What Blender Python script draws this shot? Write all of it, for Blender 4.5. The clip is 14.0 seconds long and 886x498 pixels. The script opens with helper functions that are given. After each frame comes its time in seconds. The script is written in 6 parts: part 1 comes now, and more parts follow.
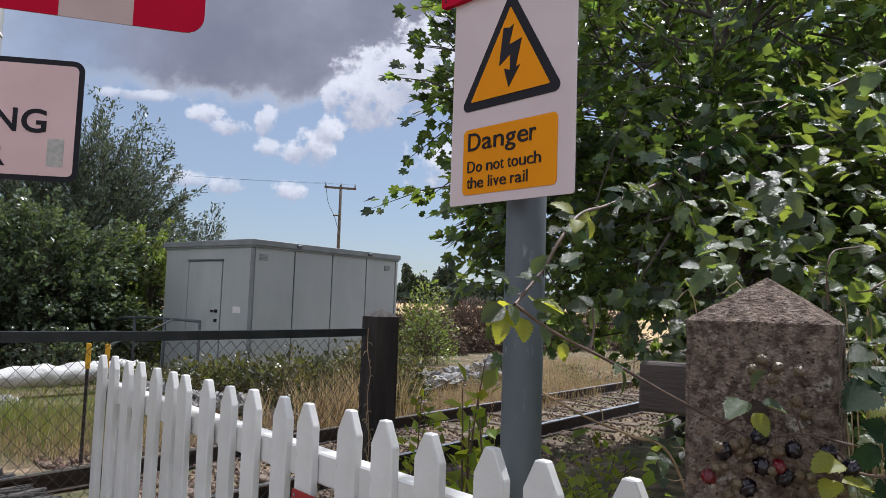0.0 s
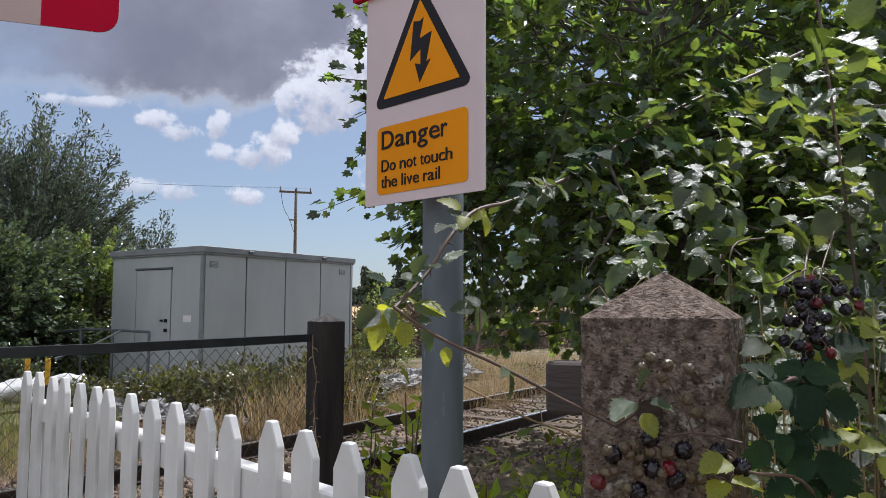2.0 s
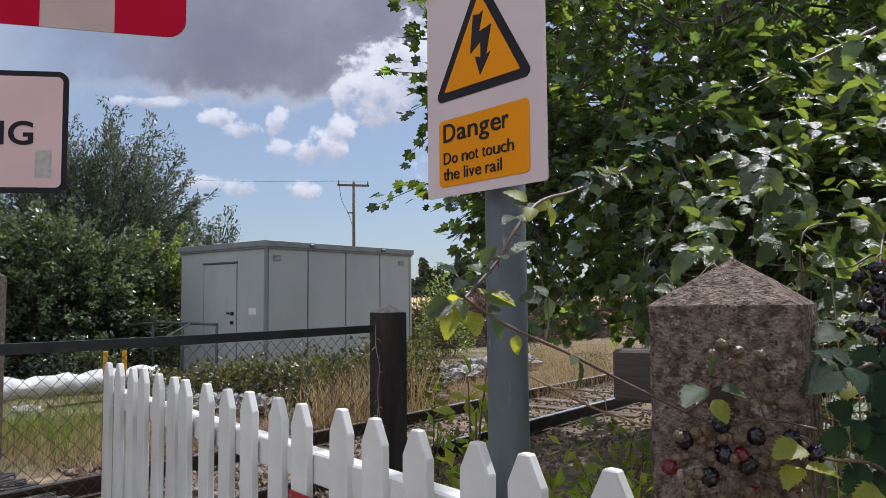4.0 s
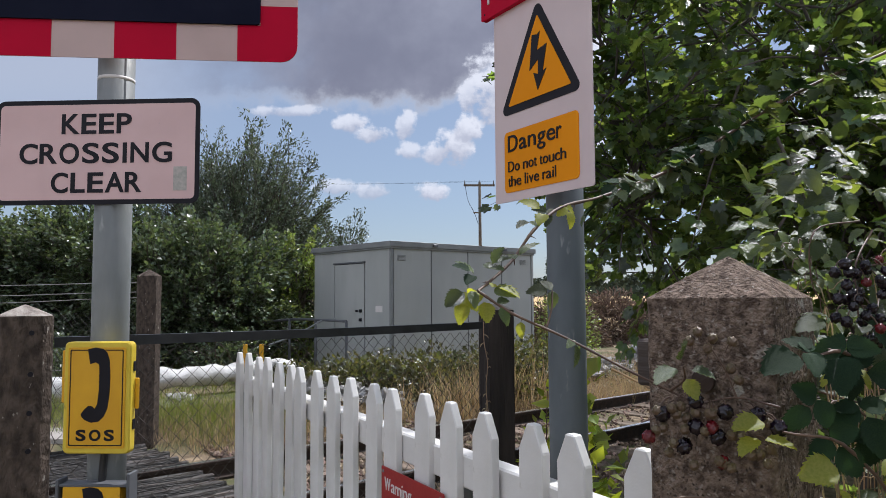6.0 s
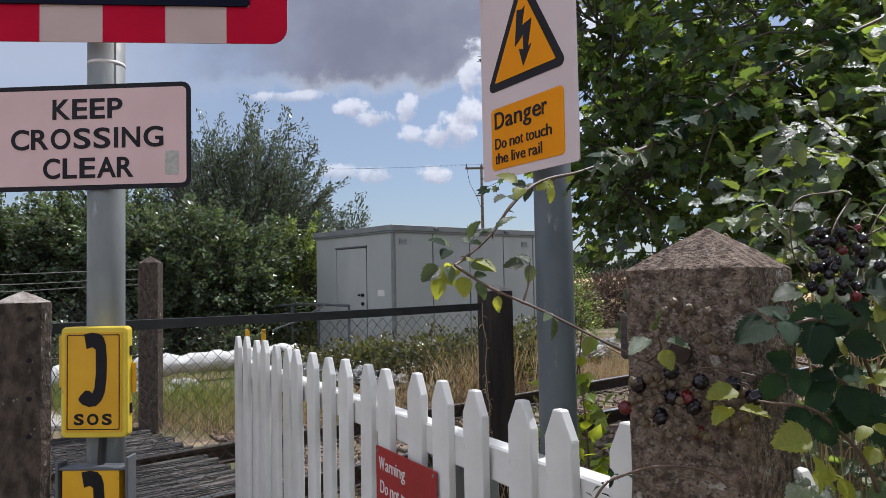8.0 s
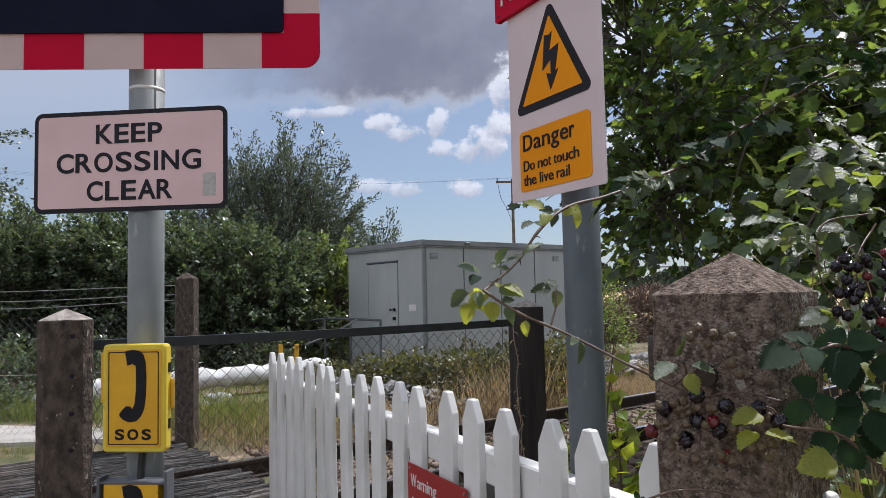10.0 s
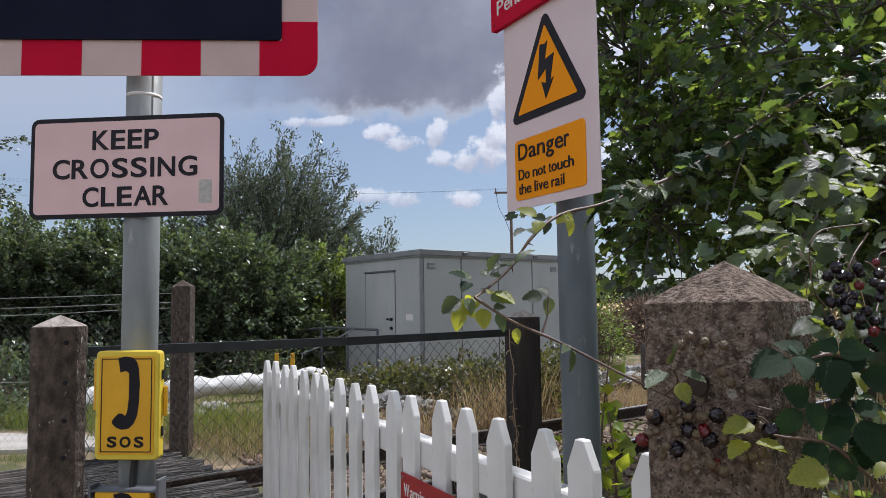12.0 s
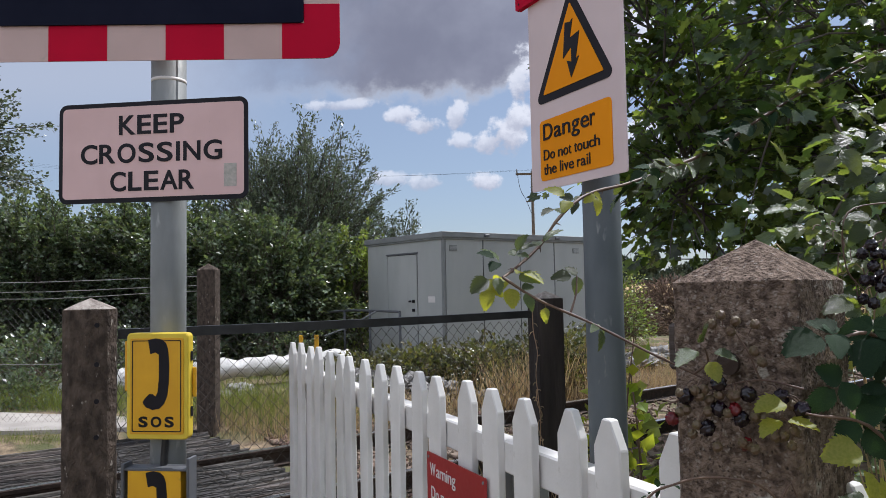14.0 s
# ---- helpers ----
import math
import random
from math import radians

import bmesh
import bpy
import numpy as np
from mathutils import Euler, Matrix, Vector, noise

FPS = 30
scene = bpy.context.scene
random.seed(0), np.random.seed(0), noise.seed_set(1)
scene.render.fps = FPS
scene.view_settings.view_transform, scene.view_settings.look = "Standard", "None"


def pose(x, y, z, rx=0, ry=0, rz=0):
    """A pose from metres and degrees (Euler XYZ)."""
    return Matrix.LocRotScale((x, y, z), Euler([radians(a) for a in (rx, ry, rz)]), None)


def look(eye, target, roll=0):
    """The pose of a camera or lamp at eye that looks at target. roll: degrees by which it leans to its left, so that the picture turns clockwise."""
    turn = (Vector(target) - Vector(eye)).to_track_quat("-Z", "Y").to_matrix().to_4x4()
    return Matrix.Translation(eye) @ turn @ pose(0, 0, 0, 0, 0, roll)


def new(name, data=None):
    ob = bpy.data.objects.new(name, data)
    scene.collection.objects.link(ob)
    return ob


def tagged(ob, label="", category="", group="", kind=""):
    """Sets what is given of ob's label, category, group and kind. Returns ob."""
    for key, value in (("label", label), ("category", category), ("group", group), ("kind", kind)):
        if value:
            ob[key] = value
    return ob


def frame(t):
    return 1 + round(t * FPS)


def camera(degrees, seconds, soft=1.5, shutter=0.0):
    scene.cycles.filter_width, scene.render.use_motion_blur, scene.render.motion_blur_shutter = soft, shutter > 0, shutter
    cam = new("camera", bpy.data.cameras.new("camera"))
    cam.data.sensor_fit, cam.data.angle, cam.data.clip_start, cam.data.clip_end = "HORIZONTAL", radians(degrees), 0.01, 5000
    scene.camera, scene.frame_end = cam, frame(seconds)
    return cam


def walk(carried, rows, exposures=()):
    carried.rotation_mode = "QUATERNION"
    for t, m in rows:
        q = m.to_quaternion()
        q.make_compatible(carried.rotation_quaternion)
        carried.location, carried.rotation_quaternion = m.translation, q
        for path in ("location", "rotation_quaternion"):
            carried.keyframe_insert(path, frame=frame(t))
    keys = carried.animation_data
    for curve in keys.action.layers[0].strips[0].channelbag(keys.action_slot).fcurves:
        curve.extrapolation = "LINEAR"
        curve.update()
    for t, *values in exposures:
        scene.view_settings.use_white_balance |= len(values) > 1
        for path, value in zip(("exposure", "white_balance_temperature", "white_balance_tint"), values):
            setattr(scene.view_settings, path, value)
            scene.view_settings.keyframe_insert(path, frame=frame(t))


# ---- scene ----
cam = camera(63.36, 14.0, soft=0.8)
PATH = [
    (0, pose(-0.2108, 0.1838, 1.4594, 94.430, -1.944, -14.101)),
    (0.5, pose(-0.1765, 0.1948, 1.4571, 94.746, -1.334, -16.468)),
    (1, pose(-0.1518, 0.2070, 1.4583, 94.853, -0.820, -16.899)),
    (1.5, pose(-0.1408, 0.2084, 1.4572, 94.724, -0.515, -17.000)),
    (2, pose(-0.1210, 0.2031, 1.4631, 94.606, -0.182, -17.242)),
    (2.5, pose(-0.1172, 0.2081, 1.4662, 94.414, 0.020, -17.144)),
    (3, pose(-0.1287, 0.2183, 1.4693, 94.225, 0.172, -16.216)),
    (3.5, pose(-0.1445, 0.2138, 1.4663, 93.979, 0.428, -14.804)),
    (6, pose(-0.0383, 0.0251, 1.4546, 93.851, 0.342, -2.443)),
    (6.5, pose(-0.0169, 0.0225, 1.4509, 93.630, 0.526, -1.734)),
    (7, pose(-0.0062, 0.0183, 1.4466, 93.070, 0.828, -2.038)),
    (7.5, pose(-0.0066, 0.0292, 1.4427, 92.539, 1.054, -2.364)),
    (10, pose(-0.0045, -0.0016, 1.4572, 93.704, 1.262, 0.340)),
    (10.5, pose(-0.0119, -0.0050, 1.4595, 94.405, 0.869, 0.642)),
    (11, pose(-0.0161, 0.0042, 1.4571, 94.868, 0.631, 0.675)),
    (11.5, pose(0.0003, 0.0025, 1.4565, 94.858, 0.720, 0.494)),
    (12, pose(0.0034, 0.0018, 1.4528, 94.510, 0.827, 0.157)),
    (12.5, pose(0.0000, 0.0000, 1.4500, 93.913, 0.888, 0.000)),
    (13, pose(-0.0040, 0.0026, 1.4472, 93.456, 0.892, 0.059)),
    (13.5, pose(-0.0069, 0.0027, 1.4484, 93.211, 0.943, 0.505)),
    (14, pose(-0.0049, -0.0003, 1.4505, 93.120, 1.085, 1.877)),
]
walk(cam, PATH, exposures=[(0.0, 0.22, 5850, 14), (14.0, 0.22, 5850, 14)])

# ---- world, sun ----
SUN_AZ, SUN_EL = radians(48), radians(58)      # clockwise from +y, above the horizon
world = bpy.data.worlds.new("sky")
scene.world = world
world.use_nodes = True
wt = world.node_tree
wt.nodes.clear()


def wmath(op, a, b=0.0, c=0.0):
    n = wt.nodes.new("ShaderNodeMath")
    n.operation = op
    for i, v in enumerate((a, b, c)):
        if isinstance(v, (int, float)):
            n.inputs[i].default_value = v
        else:
            wt.links.new(v, n.inputs[i])
    return n.outputs[0]


def wramp(v, lo, hi):
    n = wt.nodes.new("ShaderNodeMapRange")
    n.interpolation_type = "SMOOTHSTEP"
    wt.links.new(v, n.inputs[0])
    n.inputs[1].default_value, n.inputs[2].default_value = lo, hi
    return n.outputs[0]


def wmix(fac, a, b):
    n = wt.nodes.new("ShaderNodeMix")
    n.data_type = "RGBA"
    wt.links.new(fac, n.inputs[0])
    for i, v in ((6, a), (7, b)):
        if isinstance(v, tuple):
            n.inputs[i].default_value = (*v, 1)
        else:
            wt.links.new(v, n.inputs[i])
    return n.outputs[2]


sky = wt.nodes.new("ShaderNodeTexSky")
sky.sky_type, sky.sun_disc = "NISHITA", False
sky.sun_elevation, sky.sun_rotation = SUN_EL, SUN_AZ
sky.air_density, sky.dust_density, sky.ozone_density = 1.0, 0.7, 1.6
coord = wt.nodes.new("ShaderNodeTexCoord")
sep = wt.nodes.new("ShaderNodeSeparateXYZ")
wt.links.new(coord.outputs["Generated"], sep.inputs[0])
dx, dy, dz = sep.outputs
ahead = wramp(dy, 0.05, 0.35)
ysafe = wmath("MAXIMUM", dy, 0.08)
cu, cv = wmath("DIVIDE", dx, ysafe), wmath("DIVIDE", dz, ysafe)
flat = wt.nodes.new("ShaderNodeCombineXYZ")
wt.links.new(cu, flat.inputs[0]), wt.links.new(cv, flat.inputs[1])


def wnoise(scale, detail, source, rough=0.6):
    n = wt.nodes.new("ShaderNodeTexNoise")
    n.inputs["Scale"].default_value, n.inputs["Detail"].default_value, n.inputs["Roughness"].default_value = scale, detail, rough
    wt.links.new(source, n.inputs["Vector"])
    return n.outputs["Fac"]


fluff = wmath("SUBTRACT", wnoise(30.0, 8, flat.outputs[0], 0.62), 0.5)
broad = wmath("SUBTRACT", wnoise(5.0, 4, flat.outputs[0]), 0.5)
sky_gain = wt.nodes.new("ShaderNodeMix")
sky_gain.data_type, sky_gain.blend_type = "RGBA", "MULTIPLY"
sky_gain.inputs[0].default_value = 1.0
wt.links.new(sky.outputs[0], sky_gain.inputs[6])
sky_gain.inputs[7].default_value = (0.76, 0.815, 0.81, 1)
veil = wt.nodes.new("ShaderNodeMix")
veil.data_type = "RGBA"
veil.inputs[0].default_value = 0.42
wt.links.new(sky_gain.outputs[2], veil.inputs[6])
veil.inputs[7].default_value = (4.3, 4.5, 5.0, 1)
base = wmix(wmath("MULTIPLY", wmath("MULTIPLY", wramp(cu, -0.18, -0.45), wramp(cv, 0.16, 0.32)), 0.55), veil.outputs[2], (4.9, 5.05, 5.4))
# the wide bank of cloud: everything above a wavering lower edge, brighter at that edge
lift = wmath("MULTIPLY", wramp(cu, 0.01, 0.20), -0.085)
edge = wmath("ADD", wmath("ADD", cv, lift), wmath("ADD", wmath("MULTIPLY", broad, 0.05), wmath("MULTIPLY", fluff, 0.055)))
right_end = wmath("ADD", wmath("SUBTRACT", cu, wmath("MULTIPLY", cv, 0.42)), wmath("MULTIPLY", fluff, 0.10))
left_end = wmath("ADD", cu, wmath("ADD", wmath("MULTIPLY", broad, 0.3), wmath("MULTIPLY", fluff, 0.10)))
bank = wmath("MULTIPLY", wmath("MULTIPLY", wmath("MULTIPLY", wramp(edge, 0.256, 0.286), wramp(right_end, 0.16, 0.04)), wramp(left_end, -0.40, -0.12)), ahead)
tone = wnoise(3.2, 6, flat.outputs[0], 0.55)
grey = wmix(wramp(tone, 0.40, 0.72), (1.95, 2.0, 2.45), (3.2, 3.25, 3.7))
rim = wmix(wramp(edge, 0.262, 0.296), (5.0, 5.05, 5.2), grey)
cur = wmix(bank, base, rim)
# single heaps of fair-weather cloud: centre across, centre up, half width, half height, weight
HEAPS = [(-0.085, 0.246, 0.026, 0.014, 0.9), (-0.055, 0.232, 0.024, 0.014, 0.9), (-0.009, 0.246, 0.015, 0.021, 0.85), (-0.004, 0.205, 0.019, 0.014, 0.8), (0.036, 0.205, 0.022, 0.016, 0.9), (0.060, 0.216, 0.028, 0.030, 1.0),
         (0.078, 0.238, 0.024, 0.022, 1.0), (0.082, 0.287, 0.017, 0.026, 0.9), (-0.105, 0.154, 0.034, 0.013, 0.7), (-0.055, 0.150, 0.030, 0.013, 0.7), (0.029, 0.149, 0.024, 0.015, 0.95), (-0.170, 0.262, 0.055, 0.009, 0.7),
         (0.135, 0.300, 0.060, 0.060, 1.0), (0.22, 0.345, 0.09, 0.07, 1.0), (0.30, 0.20, 0.10, 0.05, 0.9)]
for hu, hv, hw, hh, weight in HEAPS:
    du = wmath("DIVIDE", wmath("SUBTRACT", cu, hu), hw)
    dv = wmath("DIVIDE", wmath("SUBTRACT", cv, hv), hh)
    r2 = wmath("ADD", wmath("MULTIPLY", du, du), wmath("MULTIPLY", dv, dv))
    body = wmath("ADD", wmath("SUBTRACT", 1.2, r2), wmath("MULTIPLY", fluff, 4.4))
    m = wmath("MULTIPLY", wmath("MULTIPLY", wramp(body, 0.0, 0.9), weight), ahead)
    lit = wmix(wramp(wmath("ADD", dv, wmath("MULTIPLY", fluff, 3.0)), -0.9, 0.5), (4.2, 4.3, 4.8), (7.0, 7.0, 7.1))
    cur = wmix(m, cur, lit)
# broken cloud over the rest of the dome
over = wt.nodes.new("ShaderNodeVectorMath")
over.operation = "SCALE"
wt.links.new(coord.outputs["Generated"], over.inputs[0])
wt.links.new(wmath("DIVIDE", 1.0, wmath("ADD", wmath("MAXIMUM", dz, 0.0), 0.25)), over.inputs["Scale"])
dome = wramp(wnoise(1.6, 6, over.outputs[0]), 0.44, 0.58)
dome = wmath("MULTIPLY", wmath("MULTIPLY", dome, wramp(dz, 0.05, 0.25)), wmath("SUBTRACT", 1.0, ahead))
cur = wmix(dome, cur, (12.0, 11.8, 11.6))
back = wt.nodes.new("ShaderNodeBackground")
back.inputs[1].default_value = 0.1
wt.links.new(cur, back.inputs[0])
wout = wt.nodes.new("ShaderNodeOutputWorld")
wt.links.new(back.outputs[0], wout.inputs[0])

sun_data = bpy.data.lights.new("sun", "SUN")
sun_data.energy, sun_data.angle, sun_data.color = 4.2, radians(0.55), (1.0, 0.95, 0.86)
sun = new("sun", sun_data)
sun.matrix_world = look((40 * math.sin(SUN_AZ) * math.cos(SUN_EL), 40 * math.cos(SUN_AZ) * math.cos(SUN_EL), 40 * math.sin(SUN_EL)), (0, 0, 0))


# ---- materials ----
def material(name, c1, c2, rough=0.7, metal=0.0, scale=6.0, fine=60.0, bump=0.15, contrast=(0.35, 0.65), c3=None, spots=30.0, spot_at=(0.62, 0.70),
             stretch=(1, 1, 1), translucent=0.0, random_value=0.0, island=0.0, spec=0.5, glow=(2.6, 2.4, 0.7), coords="Object"):
    """Two tones mixed by broad noise, a third in spots, fine relief."""
    m = bpy.data.materials.new(name)
    m.use_nodes = True
    t = m.node_tree
    b = t.nodes["Principled BSDF"]
    tc = t.nodes.new("ShaderNodeTexCoord")
    mp = t.nodes.new("ShaderNodeMapping")
    mp.inputs["Scale"].default_value = stretch
    t.links.new(tc.outputs[coords], mp.inputs[0])

    def tex(s, d=5.0):
        n = t.nodes.new("ShaderNodeTexNoise")
        n.inputs["Scale"].default_value, n.inputs["Detail"].default_value = s, d
        t.links.new(mp.outputs[0], n.inputs["Vector"])
        return n.outputs["Fac"]

    def ramp(v, lo, hi):
        n = t.nodes.new("ShaderNodeMapRange")
        t.links.new(v, n.inputs[0])
        n.inputs[1].default_value, n.inputs[2].default_value = lo, hi
        return n.outputs[0]

    def mix(f, a, c):
        n = t.nodes.new("ShaderNodeMix")
        n.data_type = "RGBA"
        t.links.new(f, n.inputs[0])
        for i, v in ((6, a), (7, c)):
            if isinstance(v, tuple):
                n.inputs[i].default_value = (*v, 1)
            else:
                t.links.new(v, n.inputs[i])
        return n.outputs[2]

    col = mix(ramp(tex(scale), *contrast), c1, c2)
    if c3:
        col = mix(ramp(tex(spots, 3.0), *spot_at), col, c3)
    if random_value or island:
        hsv = t.nodes.new("ShaderNodeHueSaturation")
        if island:
            src = t.nodes.new("ShaderNodeNewGeometry").outputs["Random Per Island"]
        else:
            src = t.nodes.new("ShaderNodeObjectInfo").outputs["Random"]
        k = island or random_value
        t.links.new(ramp(src, 0, 1), hsv.inputs["Value"])
        hsv.inputs["Value"].links[0].from_node.inputs[3].default_value = 1 - k
        hsv.inputs["Value"].links[0].from_node.inputs[4].default_value = 1 + k
        hue = t.nodes.new("ShaderNodeMapRange")
        mul = t.nodes.new("ShaderNodeMath")
        mul.operation = "FRACT"
        mul2 = t.nodes.new("ShaderNodeMath")
        mul2.operation, mul2.inputs[1].default_value = "MULTIPLY", 17.3
        t.links.new(src, mul2.inputs[0])
        t.links.new(mul2.outputs[0], mul.inputs[0])
        t.links.new(mul.outputs[0], hue.inputs[0])
        hue.inputs[3].default_value, hue.inputs[4].default_value = 0.5 - 0.05 * k, 0.5 + 0.05 * k
        t.links.new(hue.outputs[0], hsv.inputs["Hue"])
        t.links.new(col, hsv.inputs["Color"])
        col = hsv.outputs[0]
    t.links.new(col, b.inputs["Base Color"])
    b.inputs["Metallic"].default_value = metal
    b.inputs["Specular IOR Level"].default_value = spec
    rr = t.nodes.new("ShaderNodeMapRange")
    t.links.new(tex(fine * 0.4), rr.inputs[0])
    rr.inputs[3].default_value, rr.inputs[4].default_value = max(0.02, rough - 0.12), min(1, rough + 0.12)
    t.links.new(rr.outputs[0], b.inputs["Roughness"])
    if bump:
        bp = t.nodes.new("ShaderNodeBump")
        bp.inputs["Strength"].default_value, bp.inputs["Distance"].default_value = bump, 0.02
        t.links.new(tex(fine), bp.inputs["Height"])
        t.links.new(bp.outputs[0], b.inputs["Normal"])
    if translucent:
        tr = t.nodes.new("ShaderNodeBsdfTranslucent")
        warm = t.nodes.new("ShaderNodeMix")
        warm.data_type, warm.blend_type = "RGBA", "MULTIPLY"
        warm.inputs[0].default_value = 1.0
        t.links.new(col, warm.inputs[6])
        warm.inputs[7].default_value = (*glow, 1)
        t.links.new(warm.outputs[2], tr.inputs["Color"])
        ms = t.nodes.new("ShaderNodeMixShader")
        ms.inputs[0].default_value = translucent
        t.links.new(b.outputs[0], ms.inputs[1])
        t.links.new(tr.outputs[0], ms.inputs[2])
        t.links.new(ms.outputs[0], t.nodes["Material Output"].inputs["Surface"])
    return m


WHITE = material("white gloss paint", (0.775, 0.76, 0.74), (0.69, 0.675, 0.65), 0.45, scale=9, fine=140, bump=0.05, c3=(0.46, 0.44, 0.38), spots=26, spot_at=(0.69, 0.80), random_value=0.05)
GALV = material("galvanised steel", (0.195, 0.208, 0.208), (0.250, 0.263, 0.263), 0.60, 0.15, 14, 90, 0.05, stretch=(1, 1, 0.35), c3=(0.32, 0.33, 0.32), spots=30, spot_at=(0.64, 0.76))
DARKGALV = material("weathered galvanised steel", (0.080, 0.095, 0.105), (0.118, 0.135, 0.146), 0.6, 0.15, 14, 90, 0.05, stretch=(1, 1, 0.35), c3=(0.22, 0.235, 0.235), spots=40, spot_at=(0.66, 0.74))
PLATE = material("pinkish reflective sheet", (0.73, 0.505, 0.495), (0.68, 0.465, 0.455), 0.5, scale=7, fine=200, bump=0.02, c3=(0.45, 0.38, 0.36), spots=60, spot_at=(0.74, 0.80))
BOARDPALE = material("faded board sheet", (0.60, 0.445, 0.42), (0.54, 0.40, 0.375), 0.55, scale=5, fine=200, bump=0.02, c3=(0.44, 0.36, 0.33), spots=20, spot_at=(0.66, 0.80), spec=0.2)
PALEPLATE = material("white sign sheet", (0.71, 0.585, 0.59), (0.66, 0.54, 0.545), 0.45, scale=7, fine=200, bump=0.02, c3=(0.42, 0.37, 0.35), spots=60, spot_at=(0.74, 0.80), spec=0.3)
SIGNBLACK = material("black sign paint", (0.010, 0.009, 0.013), (0.016, 0.015, 0.020), 0.5, scale=9, bump=0.02, spec=0.2)
AMBER = material("amber sign paint", (0.86, 0.31, 0.002), (0.80, 0.285, 0.002), 0.55, scale=5, fine=200, bump=0.02, spec=0.1)
RED = material("red sign paint", (0.52, 0.001, 0.030), (0.46, 0.001, 0.026), 0.55, scale=6, fine=200, bump=0.02, spec=0.1)
WARNRED = material("faded red sign paint", (0.36, 0.028, 0.028), (0.30, 0.022, 0.022), 0.45, scale=6, fine=200, bump=0.02)
LETTER = material("white lettering", (0.75, 0.72, 0.70), (0.68, 0.65, 0.63), 0.5, bump=0)
YELLOW = material("yellow moulded plastic", (0.74, 0.40, 0.010), (0.66, 0.34, 0.008), 0.38, scale=8, fine=160, bump=0.03, c3=(0.40, 0.26, 0.03), spots=22, spot_at=(0.70, 0.8))
PALEYELLOW = material("sun-bleached yellow plastic", (0.74, 0.56, 0.05), (0.66, 0.48, 0.03), 0.45, scale=10, fine=160, bump=0.04, c3=(0.35, 0.27, 0.06), spots=24, spot_at=(0.66, 0.78))
GREYPLASTIC = material("grey plastic", (0.085, 0.09, 0.10), (0.12, 0.125, 0.135), 0.5, scale=8, bump=0.05)
CONCRETE = material("weathered concrete", (0.102, 0.074, 0.058), (0.300, 0.228, 0.180), 0.95, scale=85, fine=240, bump=0.8, contrast=(0.36, 0.62), c3=(0.48, 0.44, 0.38), spots=30, spot_at=(0.64, 0.69), spec=0.12)


def add_pits(m, scale, dark, light):
    """Pits and pale grains of aggregate over a finished material."""
    t = m.node_tree
    b_ = t.nodes["Principled BSDF"]
    tc = t.nodes.new("ShaderNodeTexCoord")
    old = b_.inputs["Base Color"].links[0].from_socket
    for k, (sc, colour, lo, hi) in enumerate(((scale, dark, 0.50, 0.12), (scale * 0.8, light, 0.44, 0.16))):
        vo = t.nodes.new("ShaderNodeTexVoronoi")
        vo.inputs["Scale"].default_value = sc
        wob = t.nodes.new("ShaderNodeTexNoise")
        wob.inputs["Scale"].default_value = sc * 0.35
        t.links.new(tc.outputs["Object"], wob.inputs["Vector"])
        sh = t.nodes.new("ShaderNodeVectorMath")
        sh.operation = "MULTIPLY_ADD"
        sh.inputs[1].default_value = (3.0 / sc,) * 3
        t.links.new(wob.outputs["Color"], sh.inputs[0])
        t.links.new(tc.outputs["Object"], sh.inputs[2])
        t.links.new(sh.outputs[0], vo.inputs["Vector"])
        mr = t.nodes.new("ShaderNodeMapRange")
        mr.inputs[1].default_value, mr.inputs[2].default_value = lo, hi
        t.links.new(vo.outputs["Distance"], mr.inputs[0])
        pick = t.nodes.new("ShaderNodeMath")
        pick.operation, pick.inputs[1].default_value = "GREATER_THAN", 0.66
        sepc = t.nodes.new("ShaderNodeSeparateColor")
        t.links.new(vo.outputs["Color"], sepc.inputs[0])
        t.links.new(sepc.outputs[k], pick.inputs[0])
        mul = t.nodes.new("ShaderNodeMath")
        mul.operation = "MULTIPLY"
        t.links.new(mr.outputs[0], mul.inputs[0])
        t.links.new(pick.outputs[0], mul.inputs[1])
        mx = t.nodes.new("ShaderNodeMix")
        mx.data_type = "RGBA"
        t.links.new(mul.outputs[0], mx.inputs[0])
        t.links.new(old, mx.inputs[6])
        mx.inputs[7].default_value = (*colour, 1)
        old = mx.outputs[2]
        if k == 0:
            bp = t.nodes.new("ShaderNodeBump")
            bp.invert = True
            bp.inputs["Strength"].default_value, bp.inputs["Distance"].default_value = 0.45, 0.003
            t.links.new(mul.outputs[0], bp.inputs["Height"])
            t.links.new(b_.inputs["Normal"].links[0].from_socket, bp.inputs["Normal"])
            t.links.new(bp.outputs[0], b_.inputs["Normal"])
    t.links.new(old, b_.inputs["Base Color"])


add_pits(CONCRETE, 210, (0.075, 0.055, 0.046), (0.34, 0.29, 0.25))
OLDPOST = material("stained old post", (0.052, 0.040, 0.032), (0.125, 0.096, 0.076), 0.9, scale=30, fine=110, bump=0.8, c3=(0.40, 0.36, 0.31), spots=44, spot_at=(0.67, 0.72), stretch=(1, 1, 0.5), spec=0.2)
# paler than the shaft for its lichen and for sunlight put into the colour
OLDTOP = material("post top with lichen and sunlight in its colour", (0.24, 0.205, 0.18), (0.42, 0.38, 0.34), 0.92, scale=30, fine=120, bump=0.5, spec=0.2)
FARWIRE = material("dull far fence wire", (0.035, 0.036, 0.034), (0.075, 0.072, 0.066), 0.7, 0.2, 20, 90, 0)
